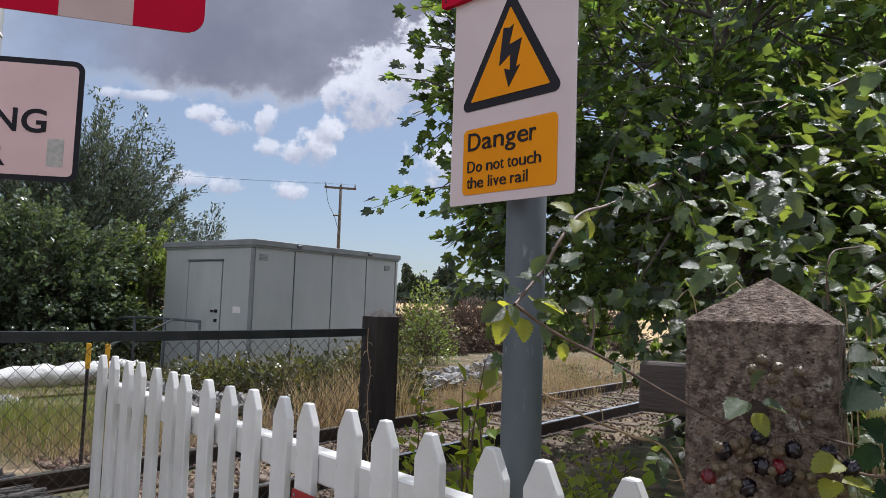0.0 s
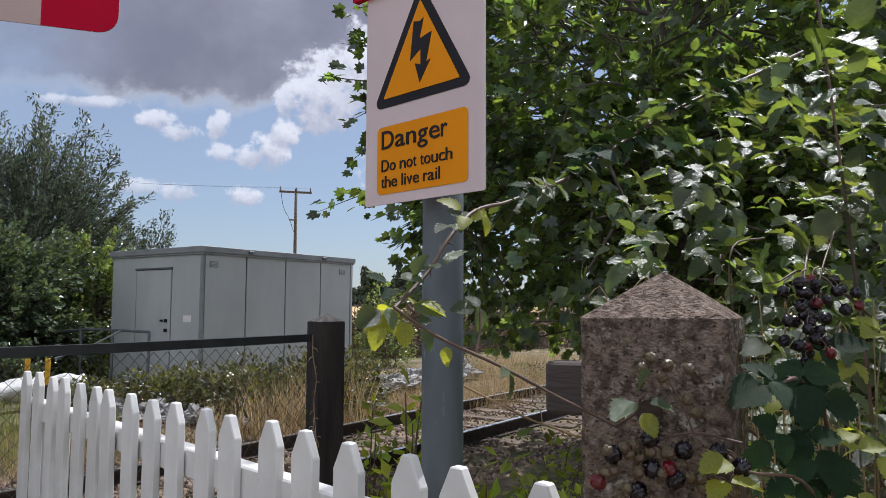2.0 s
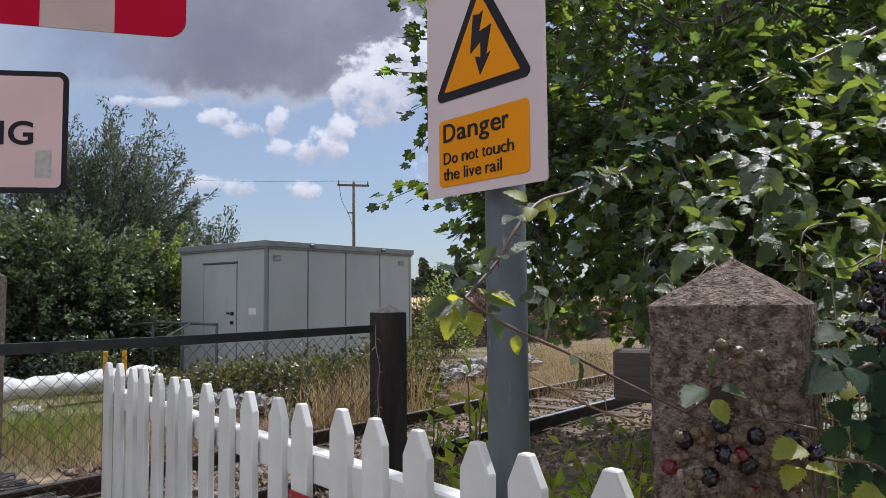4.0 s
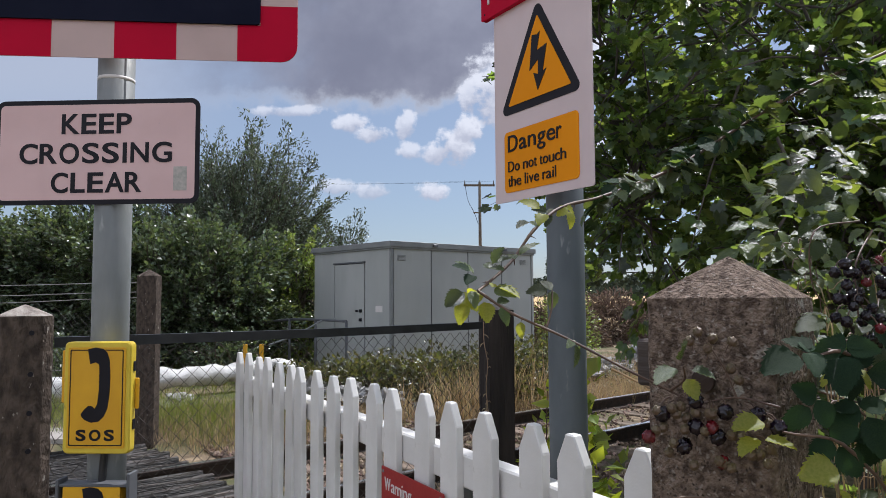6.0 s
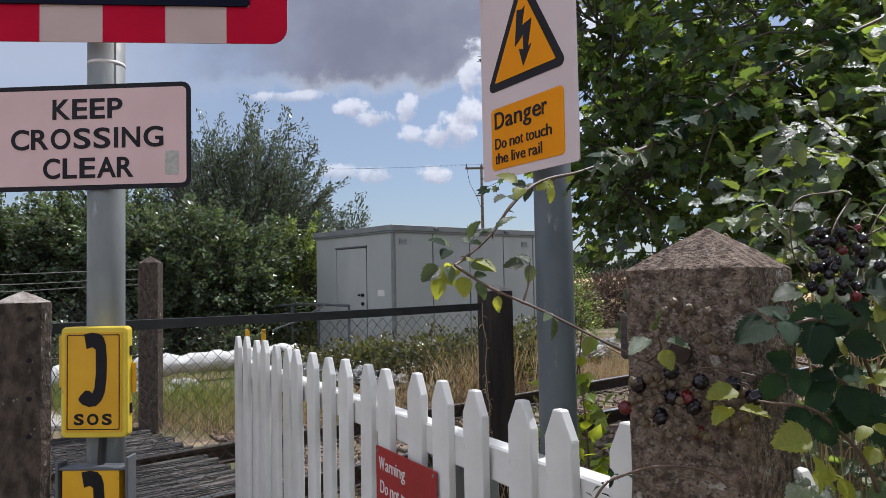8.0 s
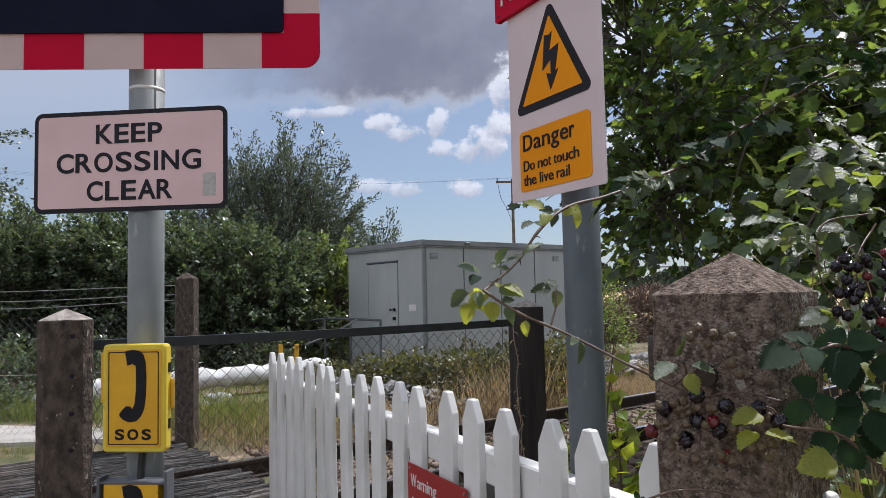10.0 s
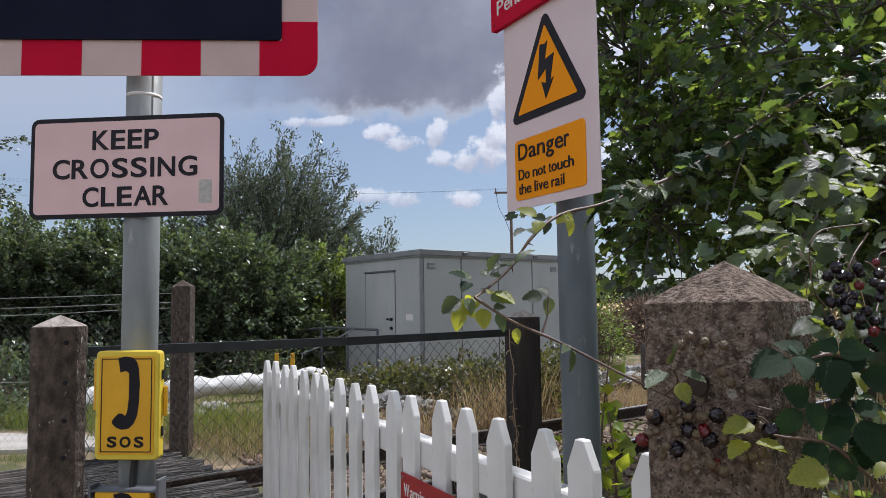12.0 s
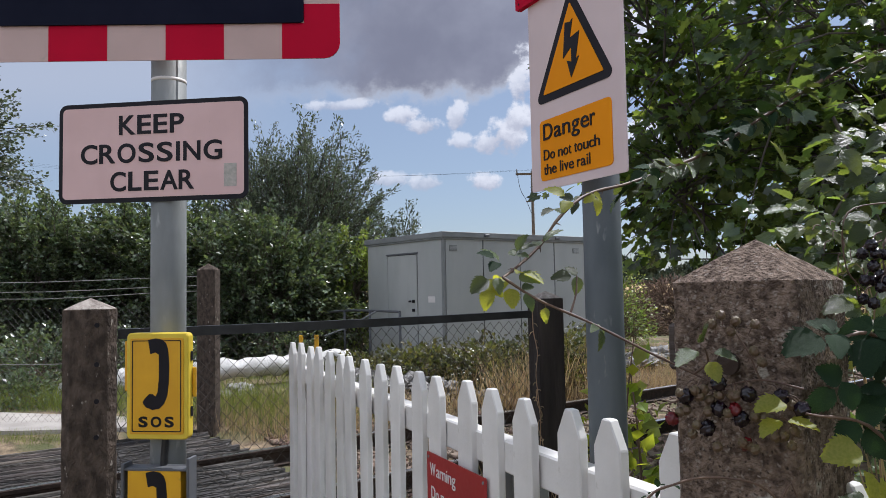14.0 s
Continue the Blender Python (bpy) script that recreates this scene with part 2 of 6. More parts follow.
CREOSOTE = material("creosoted timber", (0.022, 0.018, 0.016), (0.05, 0.040, 0.034), 0.85, scale=12, fine=80, bump=0.5, stretch=(1, 1, 0.12), spec=0.3)
SLEEPER = material("old sleeper timber", (0.10, 0.075, 0.055), (0.23, 0.18, 0.14), 0.92, scale=9, fine=70, bump=0.6, stretch=(0.15, 1, 1), spec=0.2, random_value=0.2)
ARRIS = material("weathered tarred timber", (0.015, 0.013, 0.012), (0.125, 0.098, 0.079), 0.5, scale=14, fine=90, bump=0.7, contrast=(0.42, 0.66), stretch=(0.10, 1, 1), random_value=0.5)
BLACKSTEEL = material("black painted steel", (0.012, 0.013, 0.014), (0.028, 0.028, 0.03), 0.38, 0.1, 12, 90, 0.1)
WIRE = material("rusty fence wire", (0.058, 0.050, 0.043), (0.120, 0.102, 0.085), 0.55, 0.3, 20, 90, 0)
STRAND = material("plain galvanised wire", (0.20, 0.195, 0.185), (0.30, 0.29, 0.27), 0.5, 0.3, 20, 90, 0)
RUST = material("rusted rail steel", (0.026, 0.018, 0.014), (0.055, 0.034, 0.024), 0.8, 0.2, 12, 80, 0.3)
POLISHED = material("polished rail head", (0.62, 0.61, 0.60), (0.70, 0.69, 0.68), 0.28, 1.0, 20, 120, 0.03, stretch=(0.1, 1, 1))
STONE = material("ballast stone", (0.135, 0.096, 0.074), (0.330, 0.248, 0.196), 0.95, scale=12, fine=60, bump=0.4, island=0.55, spec=0.2)
SHEDPAINT = material("pale grey shed panel", (0.36, 0.375, 0.365), (0.43, 0.445, 0.43), 0.55, scale=1.3, fine=40, bump=0.02, c3=(0.36, 0.37, 0.35), spots=3.0, spot_at=(0.60, 0.85), stretch=(1, 1, 0.4))
SHEDEDGE = material("grey shed trim", (0.19, 0.20, 0.20), (0.25, 0.26, 0.26), 0.5, scale=3, bump=0.02)
DARKGAP = material("dark joint sealant", (0.05, 0.052, 0.055), (0.07, 0.07, 0.072), 0.8, bump=0)
BAG = material("white woven sheeting", (0.64, 0.63, 0.61), (0.50, 0.49, 0.47), 0.6, scale=5, fine=30, bump=0.8)
BERRY = material("ripe blackberry", (0.005, 0.004, 0.008), (0.012, 0.005, 0.010), 0.18, scale=60, bump=0)
REDBERRY = material("red unripe blackberry", (0.17, 0.008, 0.014), (0.09, 0.008, 0.010), 0.28, scale=60, bump=0)
GREENBERRY = material("green unripe blackberry", (0.130, 0.105, 0.050), (0.110, 0.068, 0.042), 0.5, scale=60, bump=0)
BARK = material("bark", (0.055, 0.043, 0.034), (0.12, 0.10, 0.08), 0.9, scale=12, fine=50, bump=0.5, stretch=(1, 1, 0.3))
CANE = material("bramble cane", (0.085, 0.050, 0.038), (0.14, 0.085, 0.055), 0.55, scale=20, bump=0.1)
LEAF_BRAMBLE = material("bramble leaf", (0.046, 0.068, 0.037), (0.080, 0.108, 0.054), 0.36, scale=60, fine=220, bump=0.45, translucent=0.28, random_value=0.45, spec=0.6, glow=(4.2, 4.0, 1.1))
LEAF_BRAMBLE_JOINED = material("bramble leaf mass", (0.046, 0.067, 0.036), (0.084, 0.111, 0.054), 0.38, scale=30, fine=150, bump=0.3, translucent=0.37, island=0.65, spec=0.55, glow=(4.8, 4.5, 1.0))
LEAF_PATCH = material("dusty bramble leaf", (0.050, 0.066, 0.034), (0.130, 0.124, 0.070), 0.32, scale=2.2, fine=60, bump=0.2, translucent=0.3, island=0.7, spec=0.6)
# a darker bramble leaf: the shade under the trees put into its green
LEAF_SHADE = material("shade-toned bramble leaf", (0.015, 0.035, 0.018), (0.027, 0.053, 0.024), 0.62, scale=30, fine=150, bump=0.35, translucent=0.13, random_value=0.35, spec=0.14, glow=(2.0, 2.0, 0.7))
LEAF_MAPLE = material("sycamore leaf", (0.040, 0.064, 0.040), (0.080, 0.114, 0.058), 0.24, scale=14, fine=90, bump=0.25, translucent=0.40, island=0.65, spec=0.65, glow=(5.0, 4.7, 1.1))
LEAF_WILLOW = material("willow leaf", (0.070, 0.090, 0.064), (0.125, 0.146, 0.108), 0.30, scale=5, fine=50, bump=0.1, translucent=0.22, island=0.50, glow=(1.6, 1.7, 0.9))
LEAF_HEDGE = material("hedge leaf", (0.066, 0.095, 0.060), (0.125, 0.155, 0.098), 0.27, scale=5, fine=50, bump=0.1, translucent=0.24, island=0.6, spec=0.6, glow=(2.2, 2.2, 0.9))
# light green; on the hedge tree by the shed it puts sunlight into the colour
LEAF_LIGHT = material("light green leaf", (0.120, 0.165, 0.060), (0.190, 0.235, 0.085), 0.35, scale=5, fine=50, bump=0.1, translucent=0.4, island=0.5, glow=(2.0, 2.0, 0.7))
# green raised to hold sunlight that the trees keep off the saplings
LEAF_WEED = material("sun-toned leaf", (0.175, 0.230, 0.036), (0.230, 0.270, 0.060), 0.5, scale=12, fine=60, bump=0.1, translucent=0.55, island=0.45)
LEAF_FAR = material("distant foliage", (0.030, 0.048, 0.028), (0.055, 0.075, 0.040), 0.8, scale=0.5, fine=2, bump=0.1, island=0.35)
DRYGRASS = material("dry grass", (0.34, 0.262, 0.150), (0.52, 0.415, 0.25), 0.8, scale=5, bump=0, translucent=0.3, island=0.4, glow=(1.25, 1.1, 0.85))
GREENGRASS = material("rough grass", (0.09, 0.13, 0.035), (0.17, 0.20, 0.06), 0.7, scale=5, bump=0, translucent=0.3, island=0.4)
DEADBRUSH = material("dead brushwood", (0.13, 0.09, 0.065), (0.24, 0.17, 0.12), 0.9, scale=5, bump=0, island=0.4)
RUBBLE = material("broken concrete and sheeting", (0.22, 0.205, 0.195), (0.52, 0.51, 0.50), 0.85, scale=6, fine=30, bump=0.6, island=0.35)


# ---- building helpers ----
rng = np.random.default_rng(7)


def mesh_of(name, bm, mat, smooth=False):
    me = bpy.data.meshes.new(name)
    bm.to_mesh(me)
    bm.free()
    me.materials.append(mat)
    if smooth:
        me.polygons.foreach_set("use_smooth", [True] * len(me.polygons))
    return me


def part(name, bm, mat, parent=None, label="", smooth=False):
    """One mesh object from a bmesh (or a ready mesh), under a thing or a part."""
    me = bm if isinstance(bm, bpy.types.Mesh) else mesh_of(name, bm, mat, smooth)
    ob = new(name, me)
    ob.parent = parent
    return tagged(ob, label) if label else ob


def thing(name, m, label, category, group="", kind=""):
    ob = new(name)
    ob.empty_display_size = 0.1
    ob.matrix_world = m
    return tagged(ob, label, category, group, kind)


def box(lo, hi, bevel=0.0, segments=1):
    bm = bmesh.new()
    bmesh.ops.create_cube(bm, size=1)
    for v in bm.verts:
        v.co = Vector([(a + b) / 2 + c * (b - a) for a, b, c in zip(lo, hi, v.co)])
    if bevel:
        bmesh.ops.bevel(bm, geom=list(bm.edges), offset=bevel, segments=segments, affect="EDGES", profile=0.5)
    return bm


def prism(outline, y0, y1, bevel=0.0):
    """An outline in the x-z plane, given thickness from y0 to y1."""
    bm = bmesh.new()
    f = bm.faces.new([bm.verts.new((x, y0, z)) for x, z in outline])
    ext = bmesh.ops.extrude_face_region(bm, geom=[f])
    bmesh.ops.translate(bm, verts=[g for g in ext["geom"] if isinstance(g, bmesh.types.BMVert)], vec=(0, y1 - y0, 0))
    if bevel:
        bmesh.ops.bevel(bm, geom=list(bm.edges), offset=bevel, segments=1, affect="EDGES")
    bmesh.ops.recalc_face_normals(bm, faces=list(bm.faces))
    return bm


def rounded(x0, z0, x1, z1, r, n=5):
    """The outline of a rectangle with round corners."""
    pts = []
    for cx, cz, a in ((x1 - r, z1 - r, 0), (x0 + r, z1 - r, 90), (x0 + r, z0 + r, 180), (x1 - r, z0 + r, 270)):
        for i in range(n + 1):
            w = radians(a + 90 * i / n)
            pts.append((cx + r * math.cos(w), cz + r * math.sin(w)))
    return pts


def ring_prism(outer, inner, y0, y1):
    """A frame between two outlines with as many points."""
    bm = bmesh.new()
    n = len(outer)
    v = [[bm.verts.new((x, y, z)) for x, z in o] for y in (y0, y1) for o in (outer, inner)]
    for i in range(n):
        j = (i + 1) % n
        bm.faces.new((v[0][i], v[0][j], v[1][j], v[1][i]))
        bm.faces.new((v[2][i], v[3][i], v[3][j], v[2][j]))
        bm.faces.new((v[0][i], v[2][i], v[2][j], v[0][j]))
        bm.faces.new((v[1][i], v[1][j], v[3][j], v[3][i]))
    bmesh.ops.recalc_face_normals(bm, faces=list(bm.faces))
    return bm


def cylinder(r, z0, z1, n=32, x=0.0, y=0.0, r2=None):
    bm = bmesh.new()
    bmesh.ops.create_cone(bm, cap_ends=True, segments=n, radius1=r, radius2=r if r2 is None else r2, depth=z1 - z0)
    bmesh.ops.translate(bm, verts=list(bm.verts), vec=(x, y, (z0 + z1) / 2))
    return bm


def tube_arrays(points, radii, sides=5):
    """Vertices and quads of a tube along points."""
    pts = np.asarray(points, float)
    d = np.gradient(pts, axis=0)
    d /= np.linalg.norm(d, axis=1)[:, None] + 1e-9
    ref = np.array([0.31, 0.17, 0.93]) if abs(d[:, 2]).mean() < 0.8 else np.array([0.93, 0.17, 0.31])
    a = np.cross(d, ref)
    a /= np.linalg.norm(a, axis=1)[:, None] + 1e-9
    b = np.cross(d, a)
    w = np.arange(sides) * 2 * np.pi / sides
    r = np.broadcast_to(np.asarray(radii, float), (len(pts),))
    v = pts[:, None] + r[:, None, None] * (np.cos(w)[None, :, None] * a[:, None] + np.sin(w)[None, :, None] * b[:, None])
    f = [(i * sides + k, i * sides + (k + 1) % sides, (i + 1) * sides + (k + 1) % sides, (i + 1) * sides + k)
         for i in range(len(pts) - 1) for k in range(sides)]
    return v.reshape(-1, 3), f


class Heap:
    """Gathers many small pieces into one mesh."""

    def __init__(self):
        self.v, self.f, self.n = [], [], 0

    def add(self, v, f):
        self.v.append(v)
        self.f.extend([tuple(i + self.n for i in q) for q in f])
        self.n += len(v)

    def many(self, template, faces, mats, places):
        """Copies of one template: mats (n,3,3), places (n,3)."""
        v = np.einsum("nij,kj->nki", mats, template) + places[:, None]
        k, n = len(template), len(places)
        fa = [np.asarray(f) for f in faces]
        for i in range(n):
            o = self.n + i * k
            self.f.extend([tuple(f + o) for f in fa])
        self.v.append(v.reshape(-1, 3))
        self.n += n * k

    def mesh(self, name, mat, smooth=False):
        me = bpy.data.meshes.new(name)
        me.from_pydata(np.concatenate(self.v).tolist(), [], [tuple(int(i) for i in q) for q in self.f])
        me.materials.append(mat)
        if smooth:
            me.polygons.foreach_set("use_smooth", [True] * len(me.polygons))
        me.update()
        return me


def smooth_path(knots, n=24):
    """A Catmull-Rom curve through a few points."""
    k = np.asarray(knots, float)
    k = np.vstack([2 * k[0] - k[1], k, 2 * k[-1] - k[-2]])
    out = []
    seg = max(2, n // (len(k) - 3))
    for i in range(1, len(k) - 2):
        for t in np.linspace(0, 1, seg, endpoint=False):
            out.append(0.5 * (2 * k[i] + (k[i + 1] - k[i - 1]) * t + (2 * k[i - 1] - 5 * k[i] + 4 * k[i + 1] - k[i + 2]) * t * t
                              + (3 * k[i] - k[i - 1] - 3 * k[i + 1] + k[i + 2]) * t ** 3))
    out.append(k[-2])
    return np.array(out)


def frames_for(direction, normal, size):
    """Rotation-scale matrices (n,3,3): x along direction, z near normal."""
    d = direction / (np.linalg.norm(direction, axis=1)[:, None] + 1e-9)
    y = np.cross(normal, d)
    y /= np.linalg.norm(y, axis=1)[:, None] + 1e-9
    z = np.cross(d, y)
    return np.stack([d, y, z], axis=2) * np.asarray(size)[:, None, None]


# leaf shapes, 1 long along x, lying in x-y
def toothed_leaf(teeth=6, width=0.36):
    mid = [(i / teeth, 0.0, -0.16 * (i / teeth) ** 2) for i in range(teeth + 1)]
    v, f = list(mid), []
    for s in (1, -1):
        start = len(v)
        for i in range(1, teeth + 1):
            x = (i - 0.35) / teeth
            w = width * math.sin(math.pi * min(1, x ** 0.72)) ** 0.8
            v.append((x + 0.07, s * w, 0.10 * w / width - 0.16 * x * x))
            v.append(((i - 0.05) / teeth, s * w * 0.82, 0.08 * w / width - 0.16 * x * x))
        edge = [0] + list(range(start, len(v))) + [teeth]
        for i in range(teeth):
            a, b = edge[2 * i:2 * i + 3], (i, i + 1)
            quad = [b[0], a[0], a[1], a[2], b[1]]
            quad = [q for k, q in enumerate(quad) if q not in quad[:k]]
            f.append(tuple(quad if s < 0 else quad[::-1]))
    return np.array(v), f


def lobed_leaf():
    pts = []
    for ang, r in ((0, 0.62), (10, 0.50), (20, 0.40), (38, 0.60), (48, 0.50), (60, 0.38), (86, 0.50), (108, 0.38), (150, 0.36), (180, 0.12)):
        pts.append((ang, r))
    outline = [(0.40 + r * math.cos(radians(a)), r * math.sin(radians(a))) for a, r in pts]
    outline += [(x, -y) for x, y in outline[-2:0:-1]]
    v = [(0.40, 0, 0.0)] + [(x, y, 0.10 * abs(y) - 0.10 * max(0, x - 0.5)) for x, y in outline]
    n = len(outline)
    return np.array(v), [(0, i + 1, (i + 1) % n + 1) for i in range(n)]


def slim_leaf(w=0.17):
    return np.array([(0, 0, 0), (0.45, w, 0.04), (1, 0, -0.10), (0.45, -w, 0.04)]), [(0, 2, 1), (0, 3, 2)]


LOBED, SLIM, OVAL = lobed_leaf(), slim_leaf(), slim_leaf(0.34)


def unit(n):
    v = rng.normal(size=(n, 3))
    return v / np.linalg.norm(v, axis=1)[:, None]


def leaves_on(heap, shape, places, away, size, spread=0.7, droop=0.25, tilt=0.95):
    n = len(places)
    d = away + spread * unit(n) + np.array([0, 0, -droop])
    nor = np.array([0, 0, 1.0]) + tilt * unit(n)
    heap.many(*shape, frames_for(d, nor, size * rng.uniform(0.65, 1.25, n)), places)


def crown(name, centre, radii, twigs, per_twig, shape, leaf, mat, parent, twig_len=0.8, up=0.4, inner=0.35, base=None, limb_mat=BARK, limbs=14, flat_bottom=-0.9, lump=0.25, limb_r=0.035):
    """Twigs set out in an uneven ellipsoid, leaves along each; limbs that feed them."""
    heap, wood = Heap(), Heap()
    c, r = np.array(centre), np.array(radii)
    u = unit(twigs)
    u = u[u[:, 2] > flat_bottom]
    rad = rng.uniform(inner, 1.0, len(u)) ** 0.6
    bump = np.array([noise.noise(Vector(q * 2.3 + c)) for q in u])
    start = c + u * r * (rad * (1 + lump * 2 * bump))[:, None]
    out = u * 0.8 + np.array([0, 0, up]) + 0.5 * unit(len(u))
    out /= np.linalg.norm(out, axis=1)[:, None]
    ln = twig_len * rng.uniform(0.5, 1.3, len(u))
    for s, o, l in zip(start, out, ln):
        k = max(3, int(per_twig * l / twig_len))
        t = rng.uniform(0, 1, k)
        sag = -0.18 * l * t ** 2
        q = s + o * (l * t)[:, None] + unit(k) * 0.10 * l
        q[:, 2] += sag
        leaves_on(heap, shape, q, np.tile(o, (k, 1)), leaf)
        v, f = tube_arrays([s - o * 0.3 * l, s + o * 0.5 * l + [0, 0, -0.045 * l], s + o * l + [0, 0, -0.18 * l]], [0.011, 0.006, 0.002], 3)
        wood.add(v, f)
    if base is not None:
        b = np.array(base)
        top = c + [0, 0, 0.35 * r[2]]
        trunk = smooth_path([b, b * 0.6 + c * 0.4 + [0.1, 0, 0], c, top], 18)
        wood.add(*tube_arrays(trunk, np.linspace(3.4, 1.0, len(trunk)) * limb_r, 8))
        for i in range(limbs):
            s = trunk[int(len(trunk) * (0.25 + 0.65 * i / limbs))]
            e = start[rng.integers(len(start))]
            mid = (s + e) / 2 + [0, 0, 0.12 * r[2]] + unit(1)[0] * 0.1 * r[0]
            limb = smooth_path([s, mid, e], 10)
            wood.add(*tube_arrays(limb, np.linspace(1.1, 0.25, len(limb)) * limb_r, 5))
    part("crown", heap.mesh("crown", mat), None, parent)
    part("trunk", wood.mesh("trunk", limb_mat, True), None, parent)
    return heap


# how far each letter of a plain grotesque carries the line on, as a share of its size
ADVANCE = dict(C=0.72, R=0.63, O=0.78, S=0.67, I=0.28, N=0.72, G=0.78, K=0.72, E=0.67, P=0.67, L=0.61, A=0.72, D=0.72, W=0.94, a=0.556, n=0.556, g=0.556, e=0.556, r=0.333,
               o=0.556, t=0.278, u=0.556, c=0.50, h=0.556, l=0.222, i=0.222, v=0.50, y=0.50, s=0.50, p=0.556)


def lettering(name, words, cap, mat, parent, x, y, z, width, raise_by=0.0008, align="CENTER", bold=0.0, air=1.0):
    """Words standing in the x-z plane, facing -y: cap height, total width; letters spaced and widened like a grotesque."""
    heap, pen = Heap(), 0.0
    size = cap / 0.72
    for ch in words:
        if ch == " ":
            pen += 0.278 * size
            continue
        cu_ = bpy.data.curves.new("words", "FONT")
        cu_.body, cu_.size, cu_.extrude, cu_.offset, cu_.resolution_u = ch, size, raise_by, bold, 5
        tmp = new("words", cu_)
        me = bpy.data.meshes.new_from_object(tmp.evaluated_get(bpy.context.evaluated_depsgraph_get()))
        bpy.data.objects.remove(tmp)
        v = np.array([q.co[:] for q in me.vertices])
        lo, hi = v[:, 0].min(), v[:, 0].max()
        step = ADVANCE[ch] * size
        k = 1.0 if ch in "Iil" else (0.95 if ch in "RAK" else 0.85) * step / (hi - lo)
        vx = pen + step / 2 + (v[:, 0] - (lo + hi) / 2) * k
        heap.add(np.column_stack([vx, -v[:, 2], v[:, 1]]), [tuple(p_.vertices)[::-1] for p_ in me.polygons])
        bpy.data.meshes.remove(me)
        pen += step * air
    allv = np.concatenate(heap.v)
    lo, hi = allv[:, 0].min(), allv[:, 0].max()
    k = width / (hi - lo)
    shift = lo if align == "LEFT" else (lo + hi) / 2
    heap.v = [np.column_stack([x + (q[:, 0] - shift) * k, y + q[:, 1], z + q[:, 2]]) for q in heap.v]
    ob = new(name, heap.mesh(name, mat))
    ob.parent = parent
    return ob


# ---- ground ----
TRACK = math.degrees(math.atan2(0.62, 0.785))          # the line's heading
AL, AC = np.array([0.785, 0.62]), np.array([-0.62, 0.785])
NEAR_RAIL, FAR_RAIL = 4.88, 6.385                      # distance of the rails across


def ground_height(x, y):
    s, c = x * AL[0] + y * AL[1], x * AC[0] + y * AC[1]
    h = 0.03 * noise.noise(Vector((x * 0.6, y * 0.6, 0)))
    if 4.0 < c < 7.4:
        h = -0.17 + 0.01 * noise.noise(Vector((x * 3, y * 3, 1)))
    elif 3.4 < c <= 4.0:
        h = h * (4.0 - c) / 0.6 - 0.17 * (c - 3.4) / 0.6
    elif 7.4 <= c < 8.2:
        h = h * (c - 7.4) / 0.8 - 0.17 * (8.2 - c) / 0.8
    if y > 22:
        h += 0.017 * (min(y, 260) - 22)
    return h


def build_ground():
    def steps(lo, hi, far):
        near = np.arange(lo, hi, 0.22)
        out = hi + np.cumsum(0.25 * 1.16 ** np.arange(60))
        return near, out[out < far]
    near, out = steps(-7, 9, 2200)
    xs = np.concatenate([-(out - 9 + 7)[::-1], near, out])
    near, out = steps(-3, 21, 2200)
    ys = np.concatenate([-(out - 21 + 3)[::-1], near, out])
    v = [(x, y, ground_height(x, y)) for y in ys for x in xs]
    w = len(xs)
    f = [(j * w + i, j * w + i + 1, (j + 1) * w + i + 1, (j + 1) * w + i) for j in range(len(ys) - 1) for i in range(w - 1)]
    me = bpy.data.meshes.new("ground")
    me.from_pydata(v, [], f)
    me.polygons.foreach_set("use_smooth", [True] * len(me.polygons))
    m = material("rough ground", (0.105, 0.080, 0.055), (0.315, 0.240, 0.155), 0.95, scale=7, fine=40, bump=1.0, c3=(0.10, 0.105, 0.048), spots=1.6, spot_at=(0.45, 0.62), spec=0.2)
    me.materials.append(m)
    ob = new("ground", me)
    tagged(ob, "bare stony ground with dry grass, beside the line", "ground", kind="structure")
    t = m.node_tree
    b = t.nodes["Principled BSDF"]
    old = b.inputs["Base Color"].links[0].from_socket
    tc = t.nodes.new("ShaderNodeTexCoord")
    sp = t.nodes.new("ShaderNodeSeparateXYZ")
    t.links.new(tc.outputs["Object"], sp.inputs[0])
    far = t.nodes.new("ShaderNodeMapRange")
    far.inputs[1].default_value, far.inputs[2].default_value = 26, 34
    t.links.new(sp.outputs[1], far.inputs[0])
    mx = t.nodes.new("ShaderNodeMix")
    mx.data_type = "RGBA"
    t.links.new(far.outputs[0], mx.inputs[0])
    t.links.new(old, mx.inputs[6])
    mx.inputs[7].default_value = (0.52, 0.38, 0.19, 1)
    t.links.new(mx.outputs[2], b.inputs["Base Color"])


build_ground()

# pale lane beyond the line
lane = bmesh.new()
lane_pts = [(-12, 7.9), (-9, 7.7), (-6.5, 7.5), (-4.7, 7.45), (-3.3, 7.6)]
far_pts = [(-12, 9.9), (-9, 9.4), (-6.5, 8.85), (-4.7, 8.4), (-3.3, 8.1)]
lv = [[lane.verts.new((x, y, 0.045)) for x, y in p] for p in (lane_pts, far_pts)]
for i in range(4):
    lane.faces.new((lv[0][i], lv[0][i + 1], lv[1][i + 1], lv[1][i]))
ext = bmesh.ops.extrude_face_region(lane, geom=list(lane.faces))
bmesh.ops.translate(lane, verts=[g for g in ext["geom"] if isinstance(g, bmesh.types.BMVert)], vec=(0, 0, -0.2))
bmesh.ops.recalc_face_normals(lane, faces=list(lane.faces))
